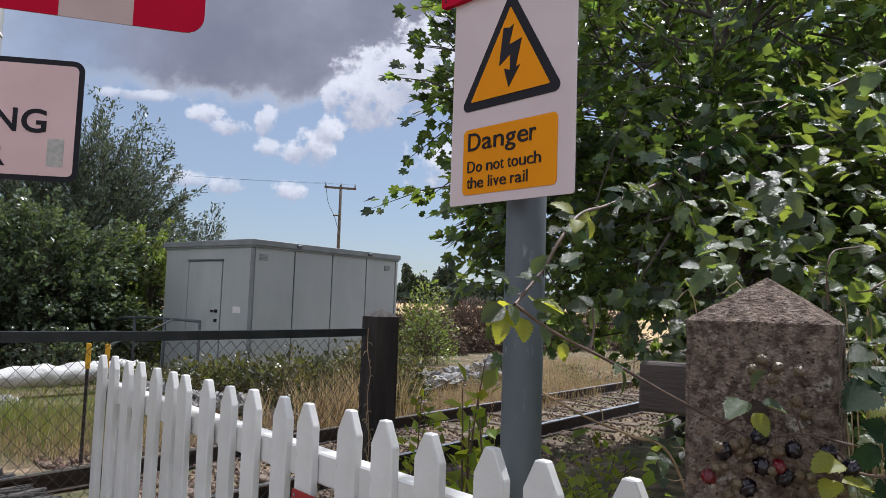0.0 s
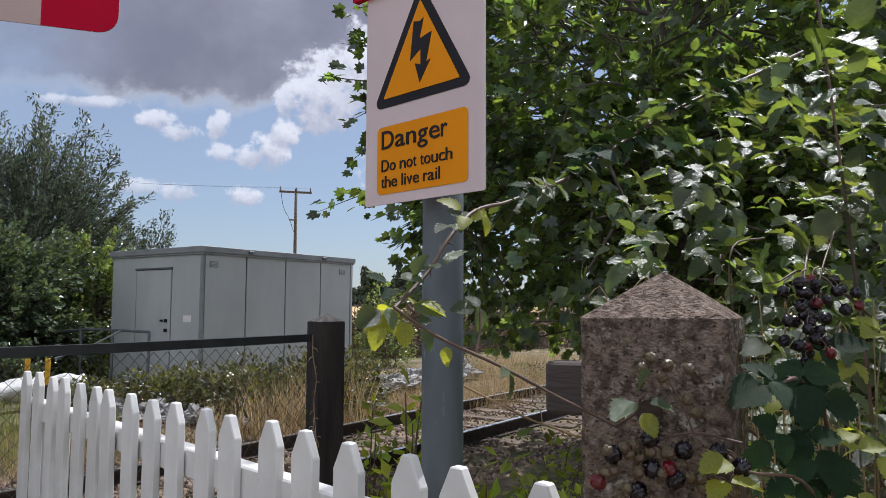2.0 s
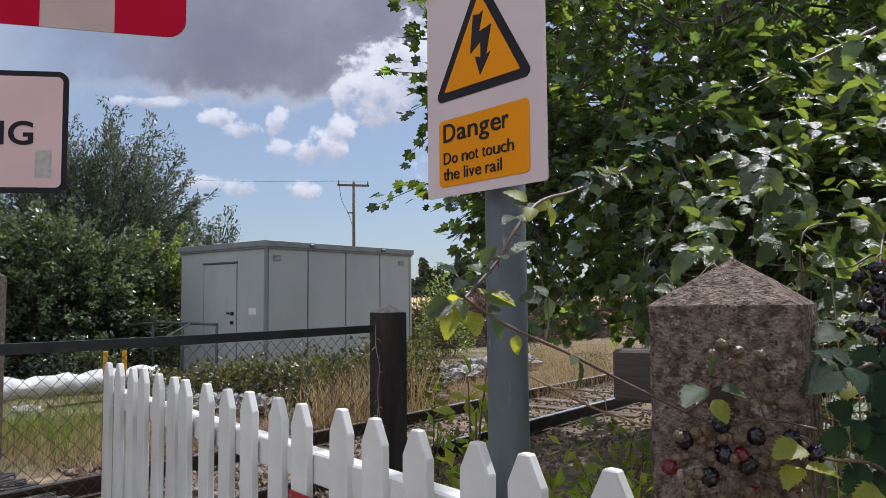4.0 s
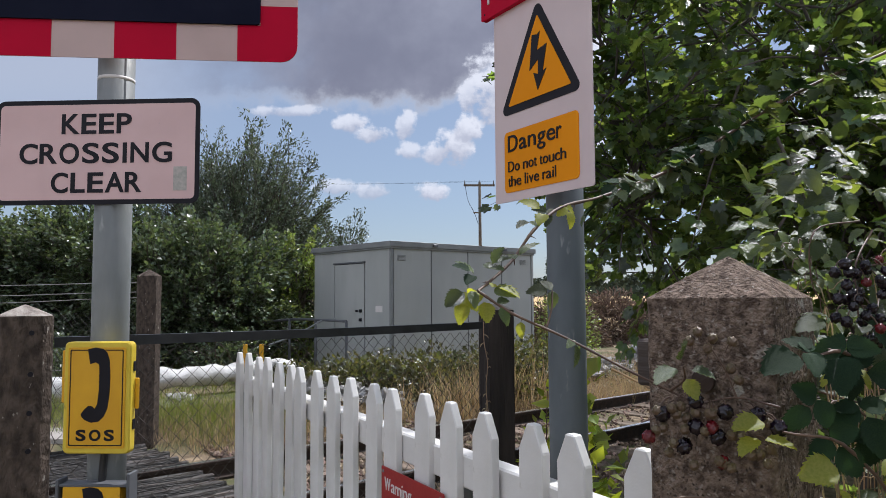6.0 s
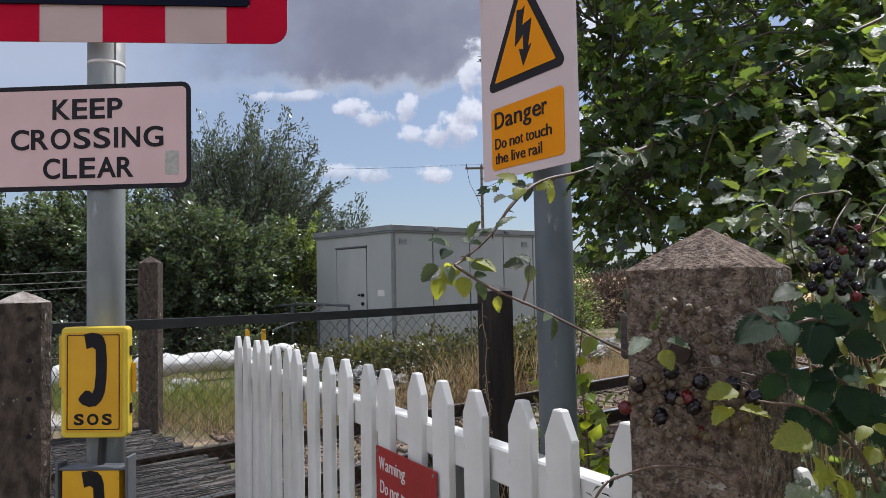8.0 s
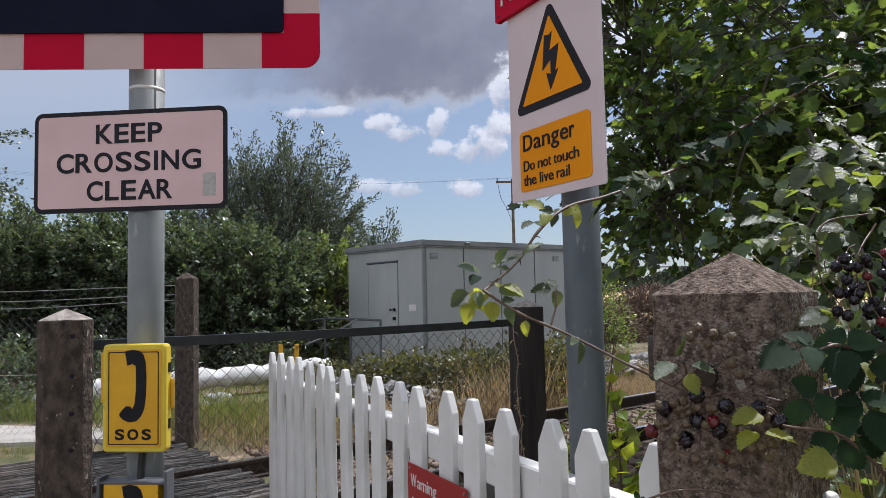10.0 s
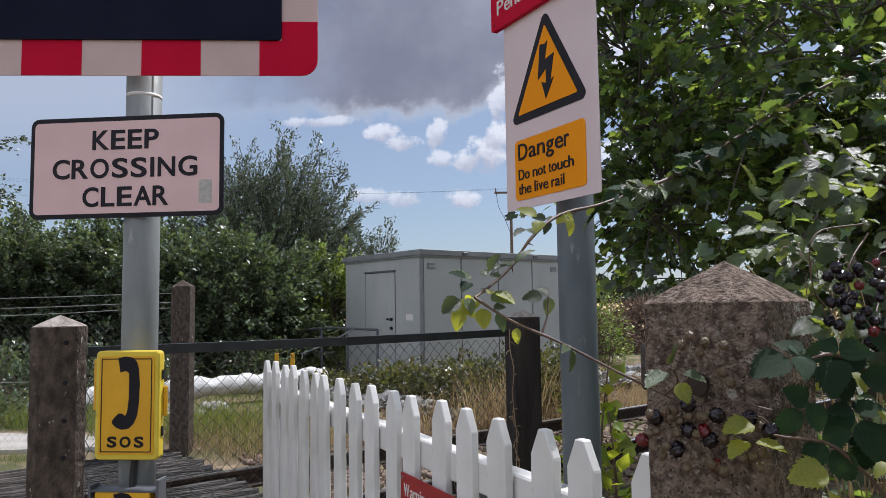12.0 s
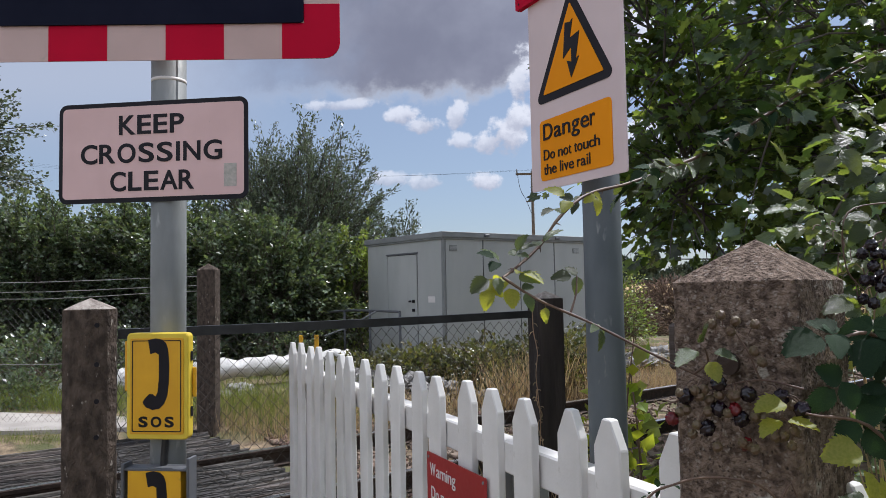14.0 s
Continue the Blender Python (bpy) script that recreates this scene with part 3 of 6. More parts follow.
tagged(part("lane", lane, material("pale worn lane", (0.36, 0.33, 0.30), (0.46, 0.43, 0.39), 0.95, scale=3, fine=50, bump=0.5, spec=0.2)),
       "pale worn lane surface beyond the railway line", "road", kind="structure")


# ---- the railway ----
def rail_bm(s0, s1):
    prof = [(-0.07, -0.16), (0.07, -0.16), (0.07, -0.147), (0.012, -0.13), (0.010, -0.045), (0.035, -0.035), (0.036, -0.006), (0.030, 0.0),
            (-0.030, 0.0), (-0.036, -0.006), (-0.035, -0.035), (-0.010, -0.045), (-0.012, -0.13), (-0.07, -0.147)]
    bm = bmesh.new()
    a = [bm.verts.new((s0, y, z)) for y, z in prof]
    b = [bm.verts.new((s1, y, z)) for y, z in prof]
    n = len(prof)
    for i in range(n):
        bm.faces.new((a[i], a[(i + 1) % n], b[(i + 1) % n], b[i]))
    bm.faces.new(a), bm.faces.new(b)
    bmesh.ops.recalc_face_normals(bm, faces=list(bm.faces))
    return bm


for c in (NEAR_RAIL, FAR_RAIL):
    rail = thing("rail", pose(AC[0] * c, AC[1] * c, 0.0, 0, 0, TRACK), "rusty steel running rail with a polished top", "rail", "rails of the line")
    part("rail_body", rail_bm(-14, 60), RUST, rail)
    part("rail_head", box((-14, -0.028, 0.0), (60, 0.028, 0.003)), POLISHED, rail, "bright worn running surface")

sleeper_bm = box((-1.28, -0.125, -0.27), (1.28, 0.125, -0.145), 0.012)
sleeper_mesh = mesh_of("sleeper", sleeper_bm, SLEEPER)
for i in range(46):
    s = 3.6 + 0.70 * i
    c = (NEAR_RAIL + FAR_RAIL) / 2
    ob = new("sleeper", sleeper_mesh)
    ob.matrix_world = pose(AL[0] * s + AC[0] * c, AL[1] * s + AC[1] * c, rng.uniform(-0.012, 0.006), 0, 0, TRACK + 90 + rng.uniform(-1.2, 1.2))
    tagged(ob, "weathered brown timber sleeper under the rails", "sleeper", "sleepers of the line")


def scatter_stones():
    bm = bmesh.new()
    bmesh.ops.create_icosphere(bm, subdivisions=1, radius=0.5)
    tv = np.array([v.co[:] for v in bm.verts])
    tf = [tuple(v.index for v in f.verts) for f in bm.faces]
    bm.free()
    h = Heap()
    n = 9000
    s = 3.1 + 20 * rng.uniform(0, 1, n) ** 1.7
    c = rng.uniform(3.4, 7.75, n)
    xy = s[:, None] * AL + c[:, None] * AC
    z = np.array([ground_height(x, y) for x, y in xy])
    inside = (c > 4.0) & (c < 7.4)
    z = z + rng.uniform(0.0, 0.02, n) + np.where(inside, 0.012, 0)
    size = rng.uniform(0.03, 0.062, n)
    q = frames_for(unit(n), unit(n), size)
    q = q * rng.uniform(0.55, 1.1, (n, 1, 3))
    h.many(tv + rng.normal(0, 0.07, tv.shape), tf, q, np.column_stack([xy, z]))
    tagged(part("ballast", h.mesh("ballast", STONE), None), "brown and grey broken ballast stones between sleepers", "ballast", kind="stuff")


scatter_stones()


def scatter_clods():
    bm = bmesh.new()
    bmesh.ops.create_icosphere(bm, subdivisions=1, radius=0.5)
    tv = np.array([v.co[:] for v in bm.verts])
    tf = [tuple(v.index for v in f.verts) for f in bm.faces]
    bm.free()
    h = Heap()
    for x0, x1, y0, y1, n in ((-4.2, 0.2, 8.2, 10.2, 1500), (1.2, 4.5, 10.0, 13.0, 1600), (3.5, 8.0, 12.5, 17.0, 1200), (-0.6, 1.4, 8.6, 10.2, 500)):
        x, y = rng.uniform(x0, x1, n), rng.uniform(y0, y1, n)
        z = np.array([ground_height(a, b) for a, b in zip(x, y)]) + 0.008
        q = frames_for(unit(n), unit(n), 0.02 + 0.07 * rng.uniform(0, 1, n) ** 3) * rng.uniform(0.5, 1.1, (n, 1, 3))
        h.many(tv + rng.normal(0, 0.08, tv.shape), tf, q, np.column_stack([x, y, z]))
    tagged(part("loose_stones", h.mesh("loose_stones", STONE), None), "loose stones and clods of earth on bare ground", "stones", kind="stuff")


scatter_clods()

# tarred arris timbers beside the crossing, laid along the line
guard = thing("cattle_guard", pose(0, 0, 0, 0, 0, TRACK), "rows of dark tarred timbers laid along the rails", "cattle guard")
for i in range(29):
    c = 3.55 + 0.155 * i
    if min(abs(c - NEAR_RAIL), abs(c - FAR_RAIL)) < 0.085:
        continue
    s1 = 2.55 + rng.uniform(-0.04, 0.04)
    tri = [(-0.070, -0.16), (0.070, -0.16), (0.020, -0.03), (-0.020, -0.026)]
    bm = bmesh.new()
    prev = None
    for j in range(25):
        x = s1 - (s1 + 13) * (j / 24) ** 1.6
        wob = [(rng.normal(0, 0.004), rng.normal(0, 0.006)) for _ in tri]
        ring = [bm.verts.new((x, y + q[0], z + q[1])) for (y, z), q in zip(tri, wob)]
        if prev is None:
            bm.faces.new(ring)
        else:
            for k in range(4):
                bm.faces.new((prev[k], prev[(k + 1) % 4], ring[(k + 1) % 4], ring[k]))
        prev = ring
    bm.faces.new(prev)
    bmesh.ops.recalc_face_normals(bm, faces=list(bm.faces))
    o = part("timber", bm, ARRIS, guard)
    o.location = (0, c, rng.uniform(-0.012, 0.012))
    o.rotation_euler = (0, rng.uniform(-0.002, 0.002), rng.uniform(-0.003, 0.003))


# ---- white picket fence ----
FENCE = pose(-0.8260, 3.3325, 0, 0, 0, -62.70)
fence = thing("picket_fence", FENCE, "white painted wooden picket fence with pointed pales", "fence")
PITCH = 0.14502


def picket(i, height):
    w, t = 0.037, 0.020
    return prism([(-w, 0.03), (w, 0.03), (w, height - 0.050), (0.011, height), (-0.011, height), (-w, height - 0.050)], 0, t, 0.0025)


for i in range(20):
    p = part("pale", picket(i, 1.216 + rng.uniform(-0.006, 0.006)), WHITE, fence)
    p.location = (i * PITCH + rng.uniform(-0.004, 0.004), 0, 0)
    p.rotation_euler = (rng.uniform(-0.008, 0.008), rng.uniform(-0.012, 0.012), 0)
for z in (1.035, 0.30):
    part("rail", box((-0.06, 0.0205, z), (2.86, 0.064, z + 0.072), 0.004), WHITE, fence)
for x in (-0.02, 1.83):
    part("post", box((x - 0.05, 0.0655, -0.02), (x + 0.05, 0.165, 1.06), 0.005), WHITE if x < 0 else SHEDEDGE, fence)

# red notice screwed to the pales
wx0 = (-0.114 + 0.826) * 0.4586 + (1.952 - 3.3325) * -0.8886
notice = thing("warning_sign", FENCE @ pose(wx0, -0.0045, 0), "red warning notice with white lettering on the pales", "sign")
notice_plate = part("plate", prism(rounded(0, 0.80, 0.327, 1.016, 0.004, 2), -0.003, 0), WARNRED, notice)
lettering("lettering", "Warning", 0.033, LETTER, notice_plate, 0.022, -0.0042, 0.960, 0.150, align="LEFT")
lettering("lettering", "Do not trespass", 0.033, LETTER, notice_plate, 0.028, -0.0042, 0.900, 0.262, align="LEFT")
lettering("lettering", "on the", 0.033, LETTER, notice_plate, 0.028, -0.0042, 0.843, 0.115, align="LEFT")
for sx in (0.012, 0.315):
    scr = cylinder(0.004, 0, 0.002, 10)
    bmesh.ops.rotate(scr, verts=list(scr.verts), cent=(0, 0, 0), matrix=Matrix.Rotation(radians(90), 3, "X"))
    o = part("screw", scr, GALV, notice_plate)
    o.location = (sx, -0.003, 1.004)


# ---- danger sign on its post ----
post = thing("sign_post", pose(0.277, 1.487, 0), "grey galvanised steel tube post behind the fence", "post")
part("tube", cylinder(0.0385, -0.05, 2.62, 40), DARKGALV, post, smooth=True)
part("cap", cylinder(0.040, 2.62, 2.635, 40), BLACKSTEEL, post)
SIGN = pose(0.163, 1.532, 0, 0, 0, -61.3)
danger = thing("danger_sign", SIGN, "white and amber electric shock danger sign on the post", "sign")
part("plate", prism(rounded(-0.040, 1.655, 0.266, 2.30, 0.004, 2), 0, 0.003), PALEPLATE, danger)


def round_triangle(cx, cz, side, r, n=5):
    h = side * 0.848
    corners = [(cx - side / 2, cz), (cx + side / 2, cz), (cx, cz + h)]
    ins = r
    mid = (cx, cz + h / 3)
    out = []
    for (x, z), a0 in zip(corners, (150, 270, 30)):
        dx_, dz_ = mid[0] - x, mid[1] - z
        l = math.hypot(dx_, dz_)
        px, pz = x + dx_ / l * 2 * ins, z + dz_ / l * 2 * ins
        for i in range(n + 1):
            w = radians(a0 + 120 * i / n)
            out.append((px + r * math.cos(w), pz + r * math.sin(w)))
    return out


TC, TB = 0.1125, 1.840
tri_part = part("triangle_border", prism(round_triangle(TC, TB, 0.258, 0.012), -0.0016, 0.0), SIGNBLACK, danger)
part("triangle_field", prism(round_triangle(TC, TB + 0.0165, 0.198, 0.002), -0.0028, -0.0017), AMBER, tri_part)
bolt = [(-0.010, 0.150), (0.004, 0.146), (0.012, 0.151), (0.003, 0.112), (0.030, 0.118), (0.018, 0.062), (0.028, 0.066), (0.004, 0.026), (-0.007, 0.066),
        (0.006, 0.060), (0.006, 0.092), (-0.018, 0.074)]
part("flash_symbol", prism([(TC - 0.004 + 1.15 * x, TB + 0.004 + 0.95 * z) for x, z in bolt], -0.0040, -0.0029), SIGNBLACK, tri_part)
caption = part("caption_field", prism(rounded(-0.004, 1.674, 0.229, 1.803, 0.010), -0.0016, 0.0), AMBER, danger)
lettering("lettering", "Danger", 0.036, SIGNBLACK, caption, 0.010, -0.0026, 1.760, 0.172, align="LEFT", bold=0.0002)
lettering("lettering", "Do not touch", 0.0235, SIGNBLACK, caption, 0.010, -0.0026, 1.717, 0.184, align="LEFT")
lettering("lettering", "the live rail", 0.0235, SIGNBLACK, caption, 0.010, -0.0026, 1.686, 0.154, align="LEFT")
for z in (1.80, 2.15):
    part("bracket", box((0.03, 0.003, z - 0.015), (0.20, 0.043, z + 0.015), 0.002), GALV, danger)
penalty = thing("penalty_sign", SIGN @ pose(0, -0.012, 0), "red notice with white lettering above the danger sign", "sign")
penalty_plate = part("plate", prism(rounded(-0.072, 2.068, 0.300, 2.50, 0.004, 2), 0, 0.0125), RED, penalty)
lettering("lettering", "Penalty", 0.034, LETTER, penalty_plate, -0.045, -0.001, 2.098, 0.145, align="LEFT")
o = part("rivet", box((-0.060, -0.001, 2.078), (-0.056, 0.0, 2.082)), SIGNBLACK, penalty_plate)


# ---- crossing sign, board and telephone on the thick post ----
mast = thing("signal_post", pose(-1.055, 2.502, 0), "thick grey galvanised steel post of the crossing signal", "post")
part("tube", cylinder(0.0595, -0.05, 3.05, 48), GALV, mast, smooth=True)
band = part("band", cylinder(0.0600, -0.006, 0.006, 48), LETTER, mast, "pale tape band round the post", smooth=True)
band.location = (0, 0, 2.205)
conduit, cf = tube_arrays(smooth_path([(0.012, -0.068, 0.2), (0.012, -0.068, 0.8), (0.020, -0.066, 0.98)], 10), 0.0125, 8)
hp = Heap()
hp.add(conduit, cf)
part("conduit", hp.mesh("conduit", BLACKSTEEL, True), None, mast, "black cable conduit")
KEEP = pose(-1.0875, 2.4385, 0, 0, 0, -5.14)
keep = thing("crossing_sign", KEEP, "white plate with black border reading keep crossing clear", "sign")
part("plate", prism(rounded(-0.348, 1.769, 0.348, 2.122, 0.030), 0, 0.0035), SIGNBLACK, keep)
keep_face = part("face", prism(rounded(-0.333, 1.785, 0.333, 2.106, 0.016), -0.0012, 0.0), PLATE, keep)
lettering("lettering", "KEEP", 0.068, SIGNBLACK, keep_face, -0.002, -0.0022, 2.008, 0.239, bold=0.0018)
lettering("lettering", "CROSSING", 0.068, SIGNBLACK, keep_face, -0.004, -0.0022, 1.909, 0.520, bold=0.0018)
lettering("lettering", "CLEAR", 0.068, SIGNBLACK, keep_face, 0.001, -0.0022, 1.810, 0.308, bold=0.0018)
part("sticker", prism([(0.262, 1.812), (0.307, 1.812), (0.307, 1.892), (0.262, 1.892)], -0.0020, -0.0013), material("faded sticker", (0.36, 0.36, 0.32), (0.52, 0.47, 0.44), 0.6, scale=60, bump=0.05), keep_face, "faded grey sticker")
part("bracket", box((-0.06, 0.0035, 1.92), (0.14, 0.012, 1.95)), GALV, keep)

# chequered backing board of the signal
BOARD = pose(-1.073, 2.40, 0, 0, 0, 3.0)
board = thing("signal_board", BOARD, "black signal backing board with red and white chequered edge", "signal board")
BX, BZ, CELL, EDGE = 0.648, 2.253, 0.2000, 0.124
part("backing", prism(rounded(-BX, BZ, BX, BZ + 0.78, 0.055), 0, 0.004), BOARDPALE, board)
for i in range(0, 7, 2):
    x1 = BX - i * CELL
    x0 = max(x1 - CELL, -BX + 0.06)
    pts = [(x0, BZ), (x1, BZ), (x1, BZ + EDGE), (x0, BZ + EDGE)]
    if i == 0:
        curve = [(BX - 0.055 + 0.055 * math.sin(radians(a)), BZ + 0.055 - 0.055 * math.cos(radians(a))) for a in range(0, 91, 15)]
        pts = [(x0, BZ)] + curve + [(BX, BZ + 0.192), (BX - EDGE, BZ + 0.192), (BX - EDGE, BZ + EDGE), (x0, BZ + EDGE)]
    part("red_square", prism(pts, -0.0014, 0), RED, board)
part("red_square", prism([(BX - EDGE, BZ + 0.37), (BX, BZ + 0.37), (BX, BZ + 0.565), (BX - EDGE, BZ + 0.565)], -0.0014, 0), RED, board)
part("panel", prism(rounded(-BX + EDGE, BZ + EDGE, BX - EDGE, BZ + 0.78 - EDGE, 0.014), -0.010, -0.0016), material("dark blue-black panel", (0.007, 0.009, 0.022), (0.011, 0.013, 0.028), 0.7, scale=4, bump=0.02, spec=0.08), board, "dark blank panel")
part("bracket", box((-0.05, 0.004, 2.62), (0.05, 0.045, 2.72)), GALV, board)


def handset(scale, cx, cz):
    """The outline of the telephone receiver symbol."""
    pts = [(-0.039, 0.157), (-0.011, 0.163), (0.016, 0.158), (0.030, 0.145), (0.038, 0.120), (0.042, 0.065), (0.040, 0.0), (0.034, -0.045), (0.022, -0.073),
           (0.004, -0.090), (-0.022, -0.094), (-0.045, -0.085), (-0.057, -0.073), (-0.059, -0.065), (-0.050, -0.052), (-0.034, -0.037), (-0.020, -0.038),
           (-0.010, -0.047), (-0.002, -0.030), (0.003, 0.020), (0.003, 0.075), (0.002, 0.104), (-0.010, 0.112), (-0.030, 0.106)]
    return [(cx + x * scale, cz + (z - 0.034) * scale) for x, z in pts]


PHONE = pose(-1.050, 2.400, 0, 0, 0, -5.14)
phone = thing("telephone_box", PHONE, "yellow moulded emergency telephone box strapped to the post", "telephone")
body = prism(rounded(-0.112, 0.962, 0.108, 1.318, 0.016), 0.002, 0.040, 0.004)
part("case", body, PALEYELLOW, phone)
phone_face = part("front_plate", prism(rounded(-0.097, 0.980, 0.092, 1.300, 0.005, 2), -0.001, 0.002), YELLOW, phone)
part("border_line", ring_prism(rounded(-0.090, 0.988, 0.085, 1.293, 0.004, 2), rounded(-0.087, 0.991, 0.082, 1.290, 0.003, 2), -0.0022, -0.001), SIGNBLACK, phone_face)
part("handset_symbol", prism(handset(0.93, 0.004, 1.180), -0.0024, -0.001), SIGNBLACK, phone_face)
lettering("lettering", "SOS", 0.034, SIGNBLACK, phone_face, -0.003, -0.0018, 1.005, 0.125, bold=0.0016, air=1.12)
part("hinge", box((0.1085, 0.018, 1.222), (0.111, 0.032, 1.254), 0.002), SIGNBLACK, phone)
part("hinge", box((0.1085, 0.018, 1.036), (0.111, 0.032, 1.070), 0.002), SIGNBLACK, phone)
part("latch", box((-0.130, 0.020, 1.12), (-0.1125, 0.036, 1.29), 0.003), YELLOW, phone)
part("latch", box((0.1085, 0.030, 1.10), (0.122, 0.038, 1.20), 0.003), YELLOW, phone)
cradle = thing("phone_housing", PHONE, "open grey telephone housing with a yellow telephone plate", "telephone housing")
part("side", box((-0.118, -0.02, 0.42), (-0.108, 0.036, 0.885), 0.002), GREYPLASTIC, cradle)
part("side", box((0.112, -0.02, 0.42), (0.122, 0.036, 0.905), 0.002), GREYPLASTIC, cradle)
part("back", box((-0.108, 0.030, 0.42), (0.112, 0.040, 0.872), 0.002), GREYPLASTIC, cradle)
cradle_face = part("front_plate", prism(rounded(-0.096, 0.50, 0.090, 0.862, 0.004, 2), -0.014, 0.030), YELLOW, cradle)
part("handset_symbol", prism(handset(0.93, 0.004, 0.742), -0.0156, -0.014), SIGNBLACK, cradle_face)
part("top_edge", box((-0.108, -0.016, 0.8625), (0.112, 0.030, 0.870), 0.001), GREYPLASTIC, cradle)


# ---- posts ----
def topped_post(w, d, z0, shoulder, apex, taper=1.0, chamfer=0.012, cut=5, rough=0.0, seed=0):
    """A square post with chamfered edges and a low pyramid on top; rough: depth of chips and pits."""
    bm = bmesh.new()
    hw, hd, c = w / 2, d / 2, chamfer
    plan = [(-hw + c, -hd), (hw - c, -hd), (hw, -hd + c), (hw, hd - c), (hw - c, hd), (-hw + c, hd), (-hw, hd - c), (-hw, -hd + c)]
    rows = []
    n = 64 if rough else 5
    for i in range(n + 1):
        z = z0 + (shoulder - z0) * i / n
        k = 1 + (taper - 1) * (1 - i / n)
        ring = []
        for j in range(8):
            a, b = plan[j], plan[(j + 1) % 8]
            m = 6 if rough and j % 2 == 0 else 1
            for q in range(m):
                ring.append(((a[0] + (b[0] - a[0]) * q / m) * k, (a[1] + (b[1] - a[1]) * q / m) * k, z))
        rows.append([bm.verts.new(p_) for p_ in ring])
    m = len(rows[0])
    for i in range(n):
        for j in range(m):
            bm.faces.new((rows[i][j], rows[i][(j + 1) % m], rows[i + 1][(j + 1) % m], rows[i + 1][j]))
    mid = [bm.verts.new((v.co.x * 0.5, v.co.y * 0.5, shoulder + (apex - shoulder) * 0.52)) for v in rows[-1]]
    top = bm.verts.new((0, 0, apex))
    for j in range(m):
        bm.faces.new((rows[-1][j], rows[-1][(j + 1) % m], mid[(j + 1) % m], mid[j]))
        bm.faces.new((mid[j], mid[(j + 1) % m], top))
    if rough:
        for v in bm.verts:
            q = v.co * 38 + Vector((seed, 0, 0))
            v.co += Vector((noise.noise(q), noise.noise(q + Vector((9, 0, 0))), 0.6 * noise.noise(q + Vector((0, 9, 0))))) * rough
    bmesh.ops.recalc_face_normals(bm, faces=list(bm.faces))
    return bm


def post_cap(w, d, shoulder, apex, chamfer, lift=0.003):
    """The thin weathered skin of a pyramid top; its pale colour also holds sunlight."""
    bm = bmesh.new()
    hw, hd, c = w / 2 - 0.003, d / 2 - 0.003, chamfer
    plan = [(-hw + c, -hd), (hw - c, -hd), (hw, -hd + c), (hw, hd - c), (hw - c, hd), (-hw + c, hd), (-hw, hd - c), (-hw, -hd + c)]
    low = [bm.verts.new((x, y, shoulder + lift)) for x, y in plan]
    mid = [bm.verts.new((x * 0.5 + rng.uniform(-0.003, 0.003), y * 0.5, shoulder + (apex - shoulder) * 0.55 + lift)) for x, y in plan]
    top = bm.verts.new((0, 0, apex + lift))
    for j in range(8):
        bm.faces.new((low[j], low[(j + 1) % 8], mid[(j + 1) % 8], mid[j]))
        bm.faces.new((mid[j], mid[(j + 1) % 8], top))
    bm.faces.new(low)
    bmesh.ops.recalc_face_normals(bm, faces=list(bm.faces))
    return bm


near_post = thing("concrete_post", pose(0.352, 0.895, 0, 0, 0, -46.5), "weathered pitted concrete post with a low pyramid top", "post")
part("shaft", topped_post(0.150, 0.150, -0.05, 1.452, 1.503, chamfer=0.007, rough=0.0026, seed=3), CONCRETE, near_post)
eye_bolt = cylinder(0.013, 0, 0.006, 20)
bmesh.ops.rotate(eye_bolt, verts=list(eye_bolt.verts), cent=(0, 0, 0), matrix=Matrix.Rotation(radians(90), 3, "X"))
o = part("bolt_head", eye_bolt, RUST, near_post, "rusty recessed bolt head")
o.location = (0.0, -0.0775, 1.358)
stub = thing("timber_rail", pose(0.352, 0.895, 0, 0, 0, -46.5), "short weathered timber rail behind the concrete post", "rail")
part("rail", box((-0.172, 0.0765, 1.325), (0.05, 0.118, 1.392), 0.004), material("grey weathered timber", (0.070, 0.056, 0.050), (0.120, 0.096, 0.084), 0.9, scale=9, fine=80, bump=0.4, stretch=(0.15, 1, 1)), stub)

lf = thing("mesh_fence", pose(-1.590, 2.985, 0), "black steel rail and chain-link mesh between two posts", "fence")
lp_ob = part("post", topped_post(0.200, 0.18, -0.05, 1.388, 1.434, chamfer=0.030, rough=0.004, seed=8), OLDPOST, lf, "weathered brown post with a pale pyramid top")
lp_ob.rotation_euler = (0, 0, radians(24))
part("cap", post_cap(0.200, 0.18, 1.388, 1.434, 0.030), OLDTOP, lp_ob, "pale top, lichen and sunlight in its colour")
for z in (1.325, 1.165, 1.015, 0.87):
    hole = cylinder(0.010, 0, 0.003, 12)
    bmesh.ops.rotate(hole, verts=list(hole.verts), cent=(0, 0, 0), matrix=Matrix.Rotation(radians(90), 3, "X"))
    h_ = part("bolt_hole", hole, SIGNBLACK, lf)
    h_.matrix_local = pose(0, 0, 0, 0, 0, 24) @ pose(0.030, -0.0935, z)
dp_ob = part("post", topped_post(0.165, 0.165, -0.2, 1.375, 1.420, chamfer=0.012, rough=0.0015, seed=5), CREOSOTE, lf, "black creosoted post with a pointed top")
dp_ob.matrix_local = pose(0.468 + 1.590, 4.37 - 2.985, 0, 0, 0, 22)
part("cap", post_cap(0.165, 0.165, 1.375, 1.420, 0.012), OLDTOP, dp_ob, "pale top, lichen and sunlight in its colour")
ra, rb = np.array([0.09, 0.05]), np.array([1.955, 1.32])
ln = float(np.linalg.norm(rb - ra))
